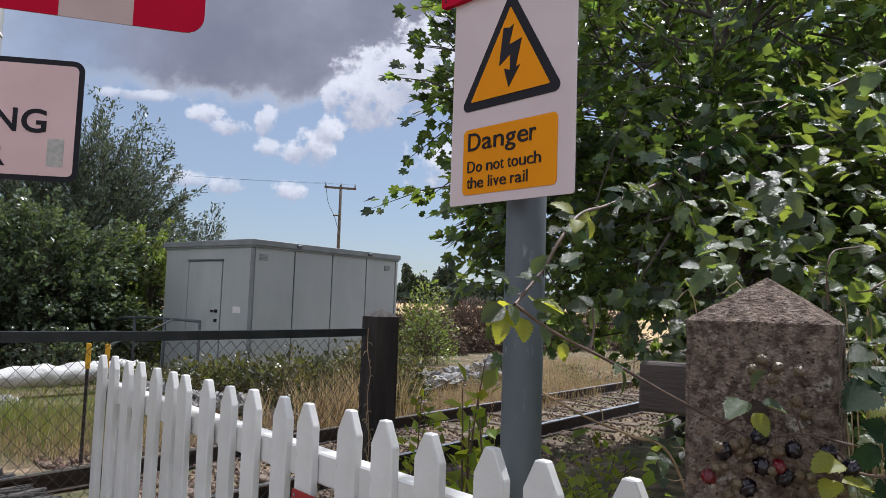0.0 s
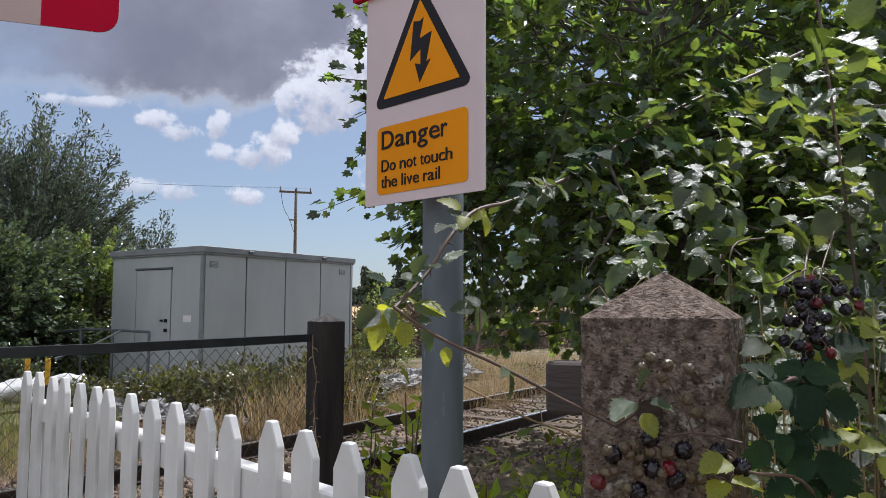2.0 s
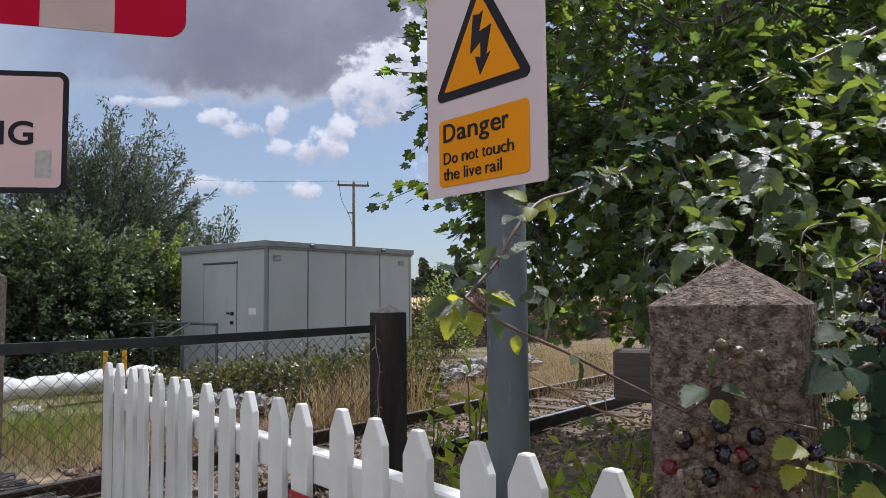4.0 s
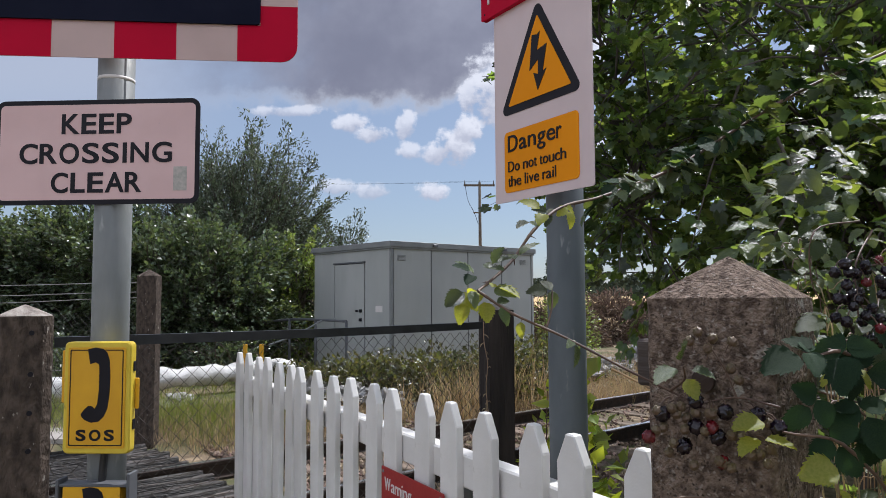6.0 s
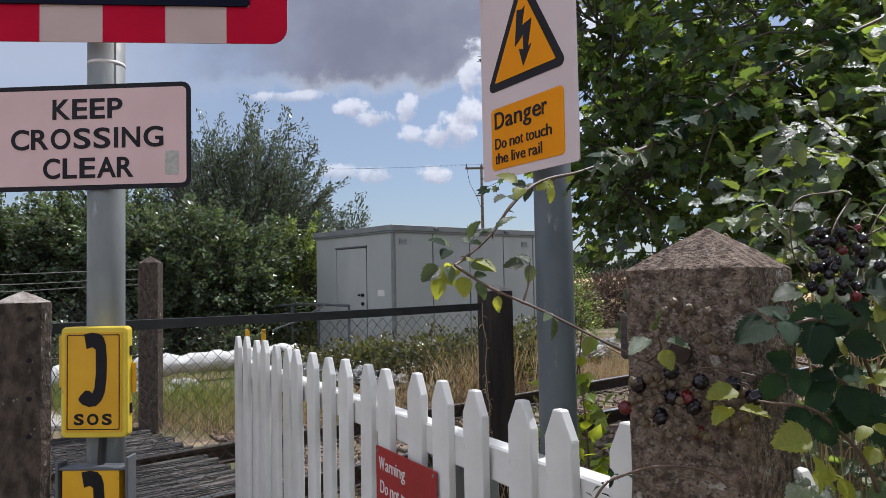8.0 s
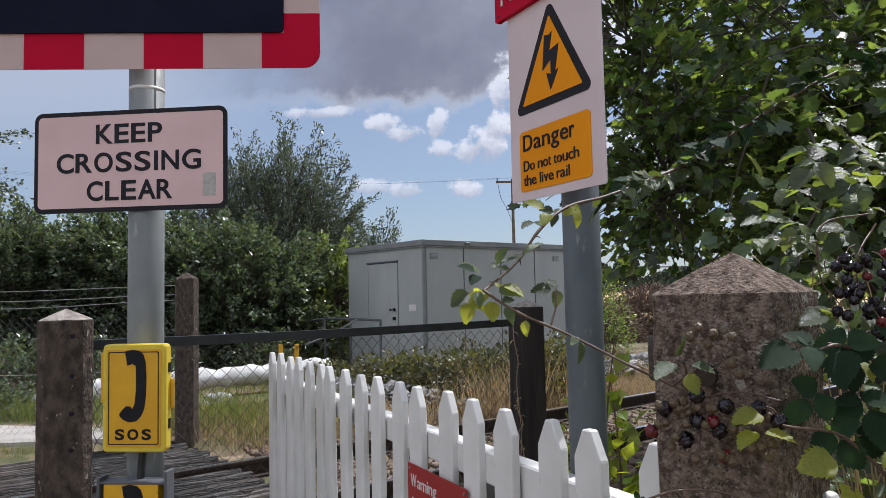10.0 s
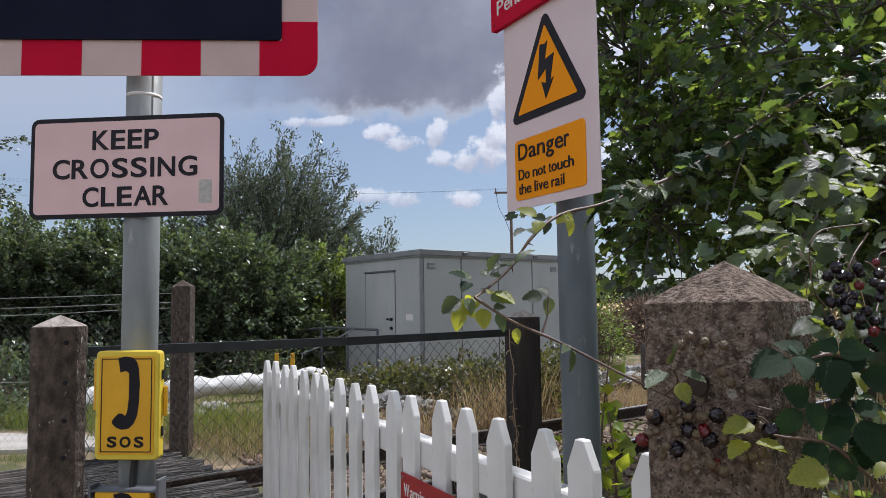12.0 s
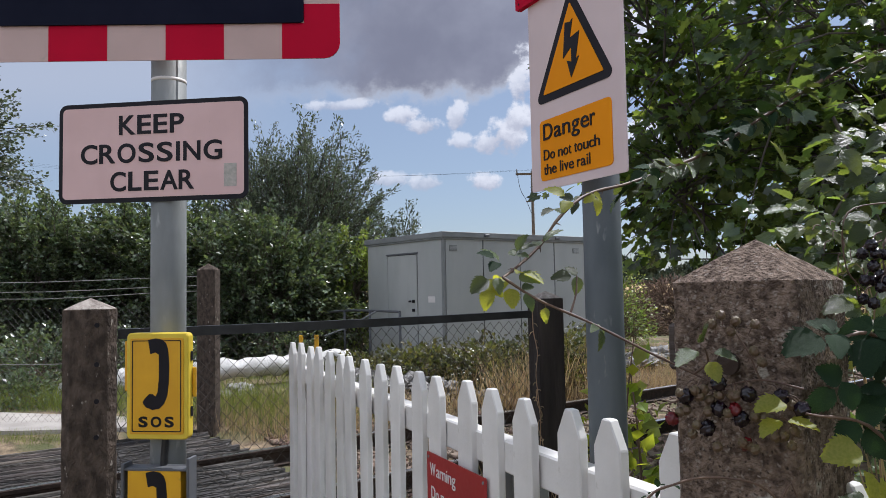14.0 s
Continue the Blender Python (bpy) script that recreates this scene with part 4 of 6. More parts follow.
ang = math.degrees(math.atan2(rb[1] - ra[1], rb[0] - ra[0]))
rl = bmesh.new()
prof = [(-0.022, 0.0), (0.022, 0.0), (0.022, -0.005), (-0.017, -0.005), (-0.017, -0.042), (-0.022, -0.042)]
prev = None
for i in range(13):
    s = ln * i / 12
    zz = 1.302 + 0.006 * s / ln - 0.006 * math.sin(math.pi * s / ln)
    ring = [rl.verts.new((s, y, zz + z)) for y, z in prof]
    if prev:
        for j in range(6):
            rl.faces.new((prev[j], prev[(j + 1) % 6], ring[(j + 1) % 6], ring[j]))
    else:
        rl.faces.new(ring)
    prev = ring
rl.faces.new(prev)
bmesh.ops.recalc_face_normals(rl, faces=list(rl.faces))
o = part("top_rail", rl, BLACKSTEEL, lf, "black painted angle-iron rail")
o.matrix_local = pose(ra[0], ra[1], 0, 0, 0, ang)


def chain_link(length, z0, z1, pitch, wire, sides=3):
    """Zigzag wires that hook into one another, in the x-z plane."""
    h = Heap()
    n = int(length / pitch)
    rows = int((z1 - z0) / (pitch * 1.05))
    for i in range(n + 1):
        pts = []
        for j in range(rows + 1):
            x = (i + (0.5 if (i + j) % 2 else -0.5)) * pitch
            pts.append((min(max(x, 0), length), 0.003 * (1 if j % 2 else -1) + 0.006 * math.sin(i * 0.9 + j * 0.23), z0 + j * pitch * 1.05))
        h.add(*tube_arrays(pts, wire, sides))
    return h


o = part("chain_link", chain_link(ln, 0.04, 1.27, 0.032, 0.0020).mesh("chain_link", WIRE), None, lf, "rusty diamond wire mesh")
o.matrix_local = pose(ra[0], ra[1], 0, 0, 0, ang)

ff = thing("mesh_fence", pose(-2.83, 7.79, 0), "far chain-link fence with strands of plain wire above", "fence")
part("post", topped_post(0.20, 0.20, -0.25, 1.70, 1.77, chamfer=0.02, rough=0.0015, seed=2), OLDPOST, ff, "weathered brown post with a pointed top")
o = part("chain_link", chain_link(7.4, -0.05, 1.36, 0.042, 0.0015).mesh("chain_link", FARWIRE), None, ff)
o.matrix_local = pose(-0.1, 0.02, 0, 0, 0, 176.5)
for z, sag in ((1.63, 0.02), (1.53, 0.03), (1.47, 0.05), (0.72, 0.03)):
    h = Heap()
    h.add(*tube_arrays([(-0.1 - 7.4 * t, 0.03 + 0.45 * t, z - sag * math.sin(math.pi * t * 2) ** 2 - 0.03 * t) for t in np.linspace(0, 1, 13)], 0.004, 4))
    part("strand", h.mesh("strand", STRAND), None, ff)
far_end = part("post", topped_post(0.20, 0.20, -0.25, 1.70, 1.77, chamfer=0.02, rough=0.0015, seed=4), OLDPOST, ff)
far_end.location = (-7.5, 0.46, 0)

# yellow marker stakes by the timbers
for x, y in ((-1.775, 7.62), (-1.605, 7.60), (-3.55, 7.75)):
    st = thing("marker_stake", pose(x, y, 0), "thin yellow marker stake beyond the rails", "stake", "yellow stakes")
    part("stake", box((-0.014, -0.010, -0.18), (0.014, 0.010, 0.74), 0.003), CREOSOTE, st, "dark timber lower stake")
    part("marker_head", box((-0.021, -0.012, 0.742), (0.021, 0.012, 0.98), 0.004), YELLOW, st)


# ---- equipment shed ----
shed = thing("equipment_shed", pose(-0.402, 12.437, 0, 0, 0, 39.0), "pale grey panelled equipment shed with flat roof", "shed")
SL, SW, SH = 3.66, 2.50, 2.36
core = box((0.02, 0.02, -0.15), (SL - 0.02, SW - 0.02, SH - 0.01))
part("wall", core, DARKGAP, shed)
for i in range(4):
    x0, x1 = SL * i / 4 + (0.06 if i == 0 else 0.012), SL * (i + 1) / 4 - (0.06 if i == 3 else 0.012)
    part("panel", box((x0, 0.0, 0.08), (x1, 0.019, SH - 0.05), 0.004), SHEDPAINT, shed)
part("corner_trim", box((-0.012, -0.012, -0.1), (0.042, 0.042, SH - 0.02), 0.006), SHEDEDGE, shed)
part("corner_trim", box((SL - 0.042, -0.012, -0.1), (SL + 0.012, 0.042, SH - 0.02), 0.006), SHEDPAINT, shed)
for y0, y1 in ((0.05, 0.775), (1.785, SW)):
    part("end_panel", box((0.0, y0, 0.05), (0.019, y1, SH - 0.05), 0.003), SHEDPAINT, shed)
part("end_panel", box((0.0, 0.7752, 2.115), (0.019, 1.7848, SH - 0.05), 0.002), SHEDPAINT, shed)
part("roof", box((-0.05, -0.05, SH - 0.02), (SL + 0.05, SW + 0.05, SH + 0.075), 0.003), SHEDEDGE, shed, "flat grey roof with a shallow lip")
part("drip_edge", box((-0.03, -0.03, SH - 0.055), (SL + 0.03, SW + 0.03, SH - 0.0205), 0.004), SHEDEDGE, shed)
dr = part("door", box((-0.006, 0.80, 0.1), (0.018, 1.76, 2.075), 0.004), SHEDPAINT, shed, "flush grey metal door, closed")
part("door_head", box((-0.025, 0.76, 2.085), (0.018, 1.80, 2.113), 0.003), GREYPLASTIC, shed)
for z in (1.19, 1.03):
    part("handle", box((-0.035, 0.86, z), (-0.0065, 0.93, z + 0.055), 0.006), SIGNBLACK, dr)
part("handle", box((-0.035, 0.98, 1.20), (-0.0065, 1.04, 1.235), 0.006), SIGNBLACK, dr)
part("notice", box((-0.005, 0.25, 1.20), (-0.0005, 0.45, 1.31)), LETTER, shed, "small white notice")
for x0 in (0.14, 3.27):
    gr = part("vent", box((x0, -0.012, 2.10), (x0 + 0.17, -0.0005, 2.20), 0.002), SHEDEDGE, shed, "louvred wall vent")
    for k in range(4):
        part("louvre", box((x0 + 0.01, -0.018, 2.110 + k * 0.022), (x0 + 0.16, -0.0125, 2.118 + k * 0.022)), SHEDPAINT, gr)
for x0 in (0.90, 2.72):
    part("roof_lamp", box((x0, -0.085, SH + 0.0), (x0 + 0.11, -0.0505, SH + 0.05), 0.008), GREYPLASTIC, shed, "small dark lamp under the roof edge")
hr = thing("handrail", pose(-0.402, 12.437, 0, 0, 0, 39.0), "dark steel handrail before the shed door", "handrail")
for x, y in ((-0.55, 0.55), (-0.55, 1.55), (-0.55, 2.5)):
    part("upright", cylinder(0.024, -0.1, 1.05, 10, x, y), GREYPLASTIC, hr, smooth=True)
h = Heap()
h.add(*tube_arrays(smooth_path([(-0.55, 0.55, 1.05), (-0.55, 1.5, 1.06), (-0.55, 2.6, 1.04), (-0.8, 3.4, 0.95)], 16), 0.024, 8))
part("top_bar", h.mesh("top_bar", GREYPLASTIC, True), None, hr)
h = Heap()
h.add(*tube_arrays([(-0.55, 1.3, 1.06), (-0.95, 1.6, 0.78), (-1.3, 1.9, 0.62)], 0.018, 8))
part("brace", h.mesh("brace", GALV, True), None, hr, "bright galvanised brace")


# ---- white roll, rubble ----
def wrapped_roll():
    knots = [(-5.55, 9.55, 0.10), (-4.9, 9.95, 0.22), (-4.3, 10.3, 0.28), (-3.7, 10.6, 0.30), (-3.1, 11.2, 0.30), (-2.65, 11.7, 0.30), (-2.3, 12.0, 0.34), (-2.0, 12.2, 0.30)]
    p = smooth_path(knots, 60)
    r = np.array([0.14 + 0.035 * noise.noise(Vector((i * 0.35, 0, 0))) for i in range(len(p))])
    r[0], r[-1] = 0.06, 0.05
    v, f = tube_arrays(p, r, 16)
    v = np.array([q + 0.07 * np.array([noise.noise(Vector(q * 5)), noise.noise(Vector(q * 5 + 7)), noise.noise(Vector(q * 5 + 3))]) for q in v])
    h = Heap()
    h.add(v, f)
    return h


tagged(part("wrapped_roll", wrapped_roll().mesh("wrapped_roll", BAG, True), None), "long lumpy roll wrapped in white sheeting on grass", "roll")


def crumpled(name, x, y, w, d, h, seed, mat, label):
    bm = bmesh.new()
    bmesh.ops.create_icosphere(bm, subdivisions=4, radius=1)
    for v in bm.verts:
        q = v.co * 2.4 + Vector((seed, 0, 0))
        k = 0.8 + 0.6 * noise.noise(q) + 0.55 * abs(noise.noise(q * 2.2)) + 0.16 * noise.noise(q * 6)
        v.co = Vector((v.co.x * w * k, v.co.y * d * k, max(-0.12, v.co.z) * h * k))
    ob = part(name, bm, mat)
    ob.matrix_world = pose(x, y, ground_height(x, y) + 0.06, 0, 0, seed * 40)
    return tagged(ob, label, "rubble", "rubble heap")


for i, (x, y, w, d, h) in enumerate(((-0.9, 10.3, 0.35, 0.2, 0.16), (-0.35, 10.0, 0.25, 0.2, 0.14), (-1.5, 10.7, 0.3, 0.2, 0.2), (0.15, 9.9, 0.2, 0.15, 0.1), (2.3, 12.1, 0.35, 0.2, 0.10), (3.1, 12.9, 0.35, 0.25, 0.14),
                                     (3.6, 13.9, 0.35, 0.3, 0.2), (2.0, 11.4, 0.35, 0.25, 0.12), (4.5, 14.4, 0.5, 0.4, 0.3), (-3.9, 9.7, 0.3, 0.2, 0.14), (-3.2, 9.9, 0.35, 0.2, 0.12), (2.7, 12.5, 0.2, 0.12, 0.10), (2.9, 13.3, 0.25, 0.15, 0.16), (3.4, 13.2, 0.18, 0.2, 0.12), (4.0, 13.6, 0.2, 0.15, 0.12), (2.2, 12.8, 0.2, 0.15, 0.16), (-0.6, 9.9, 0.2, 0.14, 0.1), (-1.2, 10.4, 0.25, 0.14, 0.13), (0.6, 9.75, 0.16, 0.1, 0.08))):
    crumpled("rubble", x, y, w, d, h, i + 1, RUBBLE, "grey crumpled sheeting and broken concrete on the ground")


# ---- grass and weeds ----
def blades(name, patches, mat, label, lean=0.35):
    h = Heap()
    for x, y, rx, ry, n, tall in patches:
        a, r = rng.uniform(0, 2 * np.pi, n), np.sqrt(rng.uniform(0, 1, n))
        px, py = x + rx * r * np.cos(a), y + ry * r * np.sin(a)
        z = np.array([ground_height(p_, q_) for p_, q_ in zip(px, py)]) - 0.02
        d = np.array([0, 0, 1.0]) + lean * unit(n)
        w = np.array([(0, 0.008, 0), (0, -0.008, 0), (0.55, 0.006, 0.05), (0.55, -0.006, 0.05), (1, 0, 0.22)])
        h.many(w, [(0, 1, 3, 2), (2, 3, 4)], frames_for(d, unit(n), tall * rng.uniform(0.4, 1.2, n)), np.column_stack([px, py, z]))
    return tagged(part(name, h.mesh(name, mat), None), label, "grass", kind="stuff")


blades("dry_grass", [(0.36, 4.15, 0.25, 0.15, 60, 0.55), (0.62, 3.55, 0.25, 0.30, 70, 0.45), (0.70, 9.35, 0.45, 0.4, 300, 0.85), (0.1, 9.5, 0.45, 0.3, 170, 0.6), (1.5, 10.4, 0.5, 0.4, 180, 0.9), (6.5, 16.2, 1.6, 1.0, 900, 0.4), (3.6, 12.6, 1.0, 0.5, 350, 0.3), (1.3, 9.9, 0.6, 0.4, 300, 0.35), (2.6, 12.0, 1.4, 0.7, 700, 0.25), (5.0, 14.5, 1.8, 1.0, 1600, 0.35), (2.4, 10.9, 1.0, 0.5, 900, 0.3), (3.6, 11.6, 1.2, 0.7, 1300, 0.35), (4.6, 12.8, 1.5, 0.8, 1500, 0.35), (6.3, 14.2, 1.6, 0.9, 1300, 0.4), (-2.4, 9.0, 1.0, 0.5, 700, 0.2), (-1.2, 9.3, 0.8, 0.5, 600, 0.22), (-3.6, 8.5, 0.6, 0.3, 400, 0.18), (8.5, 17.5, 2.5, 1.4, 1500, 0.4),
                     (-2.4, 8.0, 0.7, 0.35, 900, 0.30), (-1.5, 8.5, 0.7, 0.4, 800, 0.32), (-0.7, 9.0, 0.6, 0.4, 500, 0.35), (-1.8, 8.7, 0.8, 0.4, 300, 0.25), (-3.2, 8.9, 0.8, 0.4, 300, 0.3)], DRYGRASS, "tall straw-coloured dry grass beside the line")
blades("rough_grass", [(-2.5, 8.3, 0.7, 0.4, 900, 0.34), (-1.7, 8.9, 0.7, 0.4, 700, 0.32), (-3.5, 9.3, 0.9, 0.6, 900, 0.32), (-2.5, 9.6, 0.9, 0.6, 700, 0.35), (-5.6, 7.12, 1.6, 0.22, 1500, 0.12), (-4.4, 7.2, 0.6, 0.2, 500, 0.14), (-3.4, 8.1, 0.7, 0.3, 700, 0.25), (-6.8, 9.4, 2.2, 0.5, 3800, 0.32), (-9.6, 10.1, 1.8, 0.5, 2600, 0.35), (-4.6, 9.3, 1.0, 0.5, 1600, 0.32), (-2.9, 8.8, 0.7, 0.4, 800, 0.3), (-7.5, 11.0, 2.5, 0.7, 1500, 0.35), (-4.6, 11.6, 2.5, 0.8, 1200, 0.35), (-1.7, 9.9, 0.6, 0.5, 300, 0.3)], GREENGRASS,
       "rough green grass on the verge")


def mound(name, spots, shape, leaf, mat, label, category, stems=True, tilt=0.6):
    """A low tangle: leaves over lumps of the ground."""
    h, wood = Heap(), Heap()
    for x, y, rx, ry, rz, n in spots:
        u = unit(n)
        u[:, 2] = np.abs(u[:, 2])
        k = rng.uniform(0.55, 1.05, n) * (1 + 0.35 * np.array([noise.noise(Vector((q[0] * 2.5 + x, q[1] * 2.5 + y, q[2] * 2))) for q in u]))
        g = ground_height(x, y)
        p = np.array([x, y, g]) + u * np.array([rx, ry, rz]) * k[:, None]
        leaves_on(h, shape, p, u, leaf, 0.8, 0.1, tilt)
        for i in range(max(6, n // 60)):
            e = p[rng.integers(n)]
            b = np.array([x + rng.uniform(-0.4, 0.4) * rx, y + rng.uniform(-0.4, 0.4) * ry, g - 0.03])
            c = smooth_path([b, (b + e) / 2 + [0, 0, 0.25 * rz], e + (e - b) * 0.15], 8)
            wood.add(*tube_arrays(c, np.linspace(0.007, 0.003, len(c)), 4))
    t = thing(name, pose(0, 0, 0), label, category)
    tagged(part("foliage", h.mesh("foliage", mat), None, t), kind="stuff")
    if stems:
        tagged(part("stem_tangle", wood.mesh("stem_tangle", CANE, True), None, t), kind="stuff")
    return t


mound("bramble_patch", [(-0.7, 11.0, 0.9, 0.7, 0.60, 2600), (0.3, 10.7, 0.9, 0.7, 0.70, 2800), (1.3, 11.0, 0.8, 0.7, 0.90, 2800), (1.9, 11.6, 0.6, 0.5, 0.85, 1400), (-1.6, 11.4, 0.7, 0.5, 0.42, 1000), (0.6, 10.1, 0.6, 0.3, 0.35, 700)],
      OVAL, 0.075, LEAF_PATCH, "low tangle of brambles before the shed", "bramble", tilt=1.3)
mound("weed_patch", [(rng.uniform(1.5, 8.5) + 0.9 * k, 11.5 + k * 1.5 + rng.uniform(-0.5, 0.8), rng.uniform(0.3, 0.7), rng.uniform(0.25, 0.5), rng.uniform(0.12, 0.35), 170) for k in range(6) for _ in range(3)],
      OVAL, 0.06, LEAF_PATCH, "low dusty weeds on the bank beyond the rails", "weeds")
mound("ivy_bank", [(-6.3, 9.55, 1.1, 0.45, 0.42, 1800), (-8.2, 9.9, 1.2, 0.5, 0.5, 1800), (-10.2, 10.3, 1.3, 0.5, 0.5, 1500), (-6.2, 10.3, 0.8, 0.5, 1.0, 1900), (-7.6, 10.9, 1.1, 0.6, 1.2, 2300), (-9.6, 11.2, 1.3, 0.8, 1.3, 2300), (-5.3, 11.0, 0.8, 0.5, 0.9, 1600), (-4.9, 12.0, 0.9, 0.6, 0.9, 1500), (-3.3, 13.0, 0.9, 0.6, 0.9, 1300)], OVAL, 0.075, LEAF_HEDGE,
      "dark green bank of ivy and nettles below the hedge", "undergrowth")
mound("weed_bush", [(3.75, 17.6, 0.75, 0.7, 1.95, 2400)], OVAL, 0.08, LEAF_LIGHT, "light green self-sown bush behind the shed", "bush")
for x, y, rx, rz, n in ((0.66, 3.05, 0.15, 1.22, 170), (0.78, 2.55, 0.16, 0.75, 110), (0.95, 2.9, 0.2, 0.85, 120), (1.05, 3.6, 0.25, 0.6, 110), (1.35, 3.3, 0.26, 0.60, 150), (1.75, 4.3, 0.30, 0.45, 130), (1.0, 5.6, 0.18, 0.9, 110), (1.15, 2.3, 0.25, 0.45, 130), (2.4, 5.2, 0.3, 0.45, 120), (1.22, 2.75, 0.20, 0.80, 170), (0.80, 3.5, 0.20, 1.0, 160), (1.55, 2.6, 0.25, 0.6, 150)):
    mound("young_sapling", [(x, y, rx, rx, rz, n)], OVAL, 0.085, LEAF_WEED, "self-sown weed by the track, sunlight put into its bright green", "weed")
mound("brush_heap", [(6.2, 22.5, 1.8, 1.0, 1.5, 7000), (8.9, 23.5, 1.9, 1.0, 1.5, 7000), (4.2, 21.0, 1.4, 0.8, 1.3, 5000), (11.8, 24.5, 1.9, 1.0, 1.5, 5000)], SLIM, 0.16, DEADBRUSH, "brown heap of dead brushwood beyond the shed", "brushwood", tilt=1.5)


# ---- trees ----
def tree(name, m, label, group="", **kw):
    t = thing(name, m, label, "tree", group)
    crown(name, parent=t, **kw)
    return t


tree("willow_tree", pose(-4.45, 18.0, 0), "grey-green sallow tree behind the shed", centre=(0, 0, 2.75), radii=(2.15, 1.7, 2.15), twigs=1200, per_twig=46, shape=SLIM, leaf=0.115,
     mat=LEAF_WILLOW, twig_len=1.0, up=0.9, inner=0.15, base=(0, 0, -0.1), limbs=26, limb_r=0.03)
tree("willow_tree", pose(-1.9, 18.8, 0), "smaller grey-green sallow sapling beside the shed", centre=(0, 0, 1.9), radii=(0.75, 0.7, 1.5), twigs=150, per_twig=30, shape=SLIM, leaf=0.11,
     mat=LEAF_WILLOW, twig_len=0.8, up=1.0, inner=0.1, base=(0, 0, -0.1), limbs=10, limb_r=0.018)
tree("hedge_tree", pose(-2.5, 15.9, 0), "hedge tree beside the shed, sunlight put into its light green", centre=(0, 0, 1.1), radii=(0.9, 0.8, 1.5), twigs=320, per_twig=34, shape=OVAL, leaf=0.085, mat=LEAF_LIGHT, twig_len=0.6, up=0.4, base=(0, 0, -0.1), limbs=8)
for x, y, h_, w in ((-4.3, 14.6, 2.8, 1.5), (-6.4, 14.8, 3.2, 1.7), (-8.8, 14.6, 3.3, 1.8), (-11.3, 14.4, 3.4, 1.9)):
    tree("hedge_tree", pose(x, y, 0), "dark overgrown hedge tree beyond the lane", "hedge trees", centre=(0, 0, h_ * 0.48), radii=(w, 1.1, h_ * 0.5), twigs=1150, per_twig=36, shape=OVAL, leaf=0.10, mat=LEAF_HEDGE,
         twig_len=0.65, up=0.4, base=(0, 0, -0.1), limbs=10, lump=0.3)
for x, y in ((-3.4, 16.9), (-5.3, 16.6), (-7.5, 16.5), (-9.9, 16.4)):
    tree("hedge_tree", pose(x, y, 0), "dark overgrown hedge tree beyond the lane", "hedge trees", centre=(0, 0, 1.15), radii=(1.3, 0.8, 1.2), twigs=520, per_twig=34, shape=OVAL, leaf=0.12, mat=LEAF_HEDGE, twig_len=0.6, up=0.4, base=(0, 0, -0.1), limbs=8)
tree("ash_tree", pose(-12.1, 15.8, 0), "tall pale green tree rising behind the hedge", centre=(0, 0, 4.6), radii=(1.7, 1.5, 2.6), twigs=520, per_twig=40, shape=OVAL, leaf=0.095, mat=LEAF_WILLOW, twig_len=0.9, up=0.3, base=(0, 0, -0.1), limbs=16)
sycamore = tree("sycamore_tree", pose(3.15, 4.9, 0), "dense sycamore tree overhanging the path, backlit leaves", centre=(0, 0, 3.5), radii=(2.0, 1.8, 2.5), twigs=600, per_twig=20, shape=LOBED, leaf=0.104,
     mat=LEAF_MAPLE, twig_len=0.7, up=0.1, inner=0.15, base=(0.3, 0.2, -0.1), limbs=24, limb_r=0.02, flat_bottom=-0.62)
crown("sycamore_tree", parent=sycamore, centre=(-1.88, -0.3, 3.08), radii=(0.32, 0.5, 1.22), twigs=110, per_twig=16, shape=LOBED, leaf=0.085, mat=LEAF_MAPLE, twig_len=0.5, up=0.5, inner=0.1)
crown("sycamore_tree", parent=sycamore, centre=(-1.74, -0.3, 2.10), radii=(0.24, 0.4, 0.38), twigs=70, per_twig=16, shape=LOBED, leaf=0.085, mat=LEAF_MAPLE, twig_len=0.42, up=0.1, inner=0.1)
tree("sycamore_tree", pose(5.9, 6.6, 0), "sycamore of the thicket beside the line", centre=(0, 0, 2.3), radii=(2.3, 1.7, 2.6), twigs=640, per_twig=22, shape=LOBED, leaf=0.12, mat=LEAF_MAPLE, twig_len=0.8, up=0.1, inner=0.2, base=(0, 0, -0.1), limbs=16)
tree("sycamore_tree", pose(4.2, 3.4, 0), "low sycamore filling the thicket", centre=(0, 0, 1.9), radii=(1.6, 1.5, 2.2), twigs=420, per_twig=20, shape=LOBED, leaf=0.11, mat=LEAF_MAPLE, twig_len=0.7, up=0.1, inner=0.2, base=(0, 0, -0.1), limbs=12)
tree("sycamore_tree", pose(4.6, 7.9, 0), "tall sycamore standing behind the others", centre=(0, 0, 3.6), radii=(2.3, 1.3, 2.8), twigs=620, per_twig=22, shape=LOBED, leaf=0.13, mat=LEAF_MAPLE, twig_len=0.8, up=0.1, inner=0.2, base=(0, 0, -0.1), limbs=16)
tree("sycamore_tree", pose(3.02, 5.0, 0), "bushy young sycamore below the taller crown", centre=(0, 0, 2.2), radii=(1.15, 1.2, 1.15), twigs=300, per_twig=22, shape=LOBED, leaf=0.10, mat=LEAF_MAPLE, twig_len=0.6, up=-0.1, inner=0.05, base=(0.1, 0, -0.1), limbs=12, limb_r=0.016, flat_bottom=-0.55)


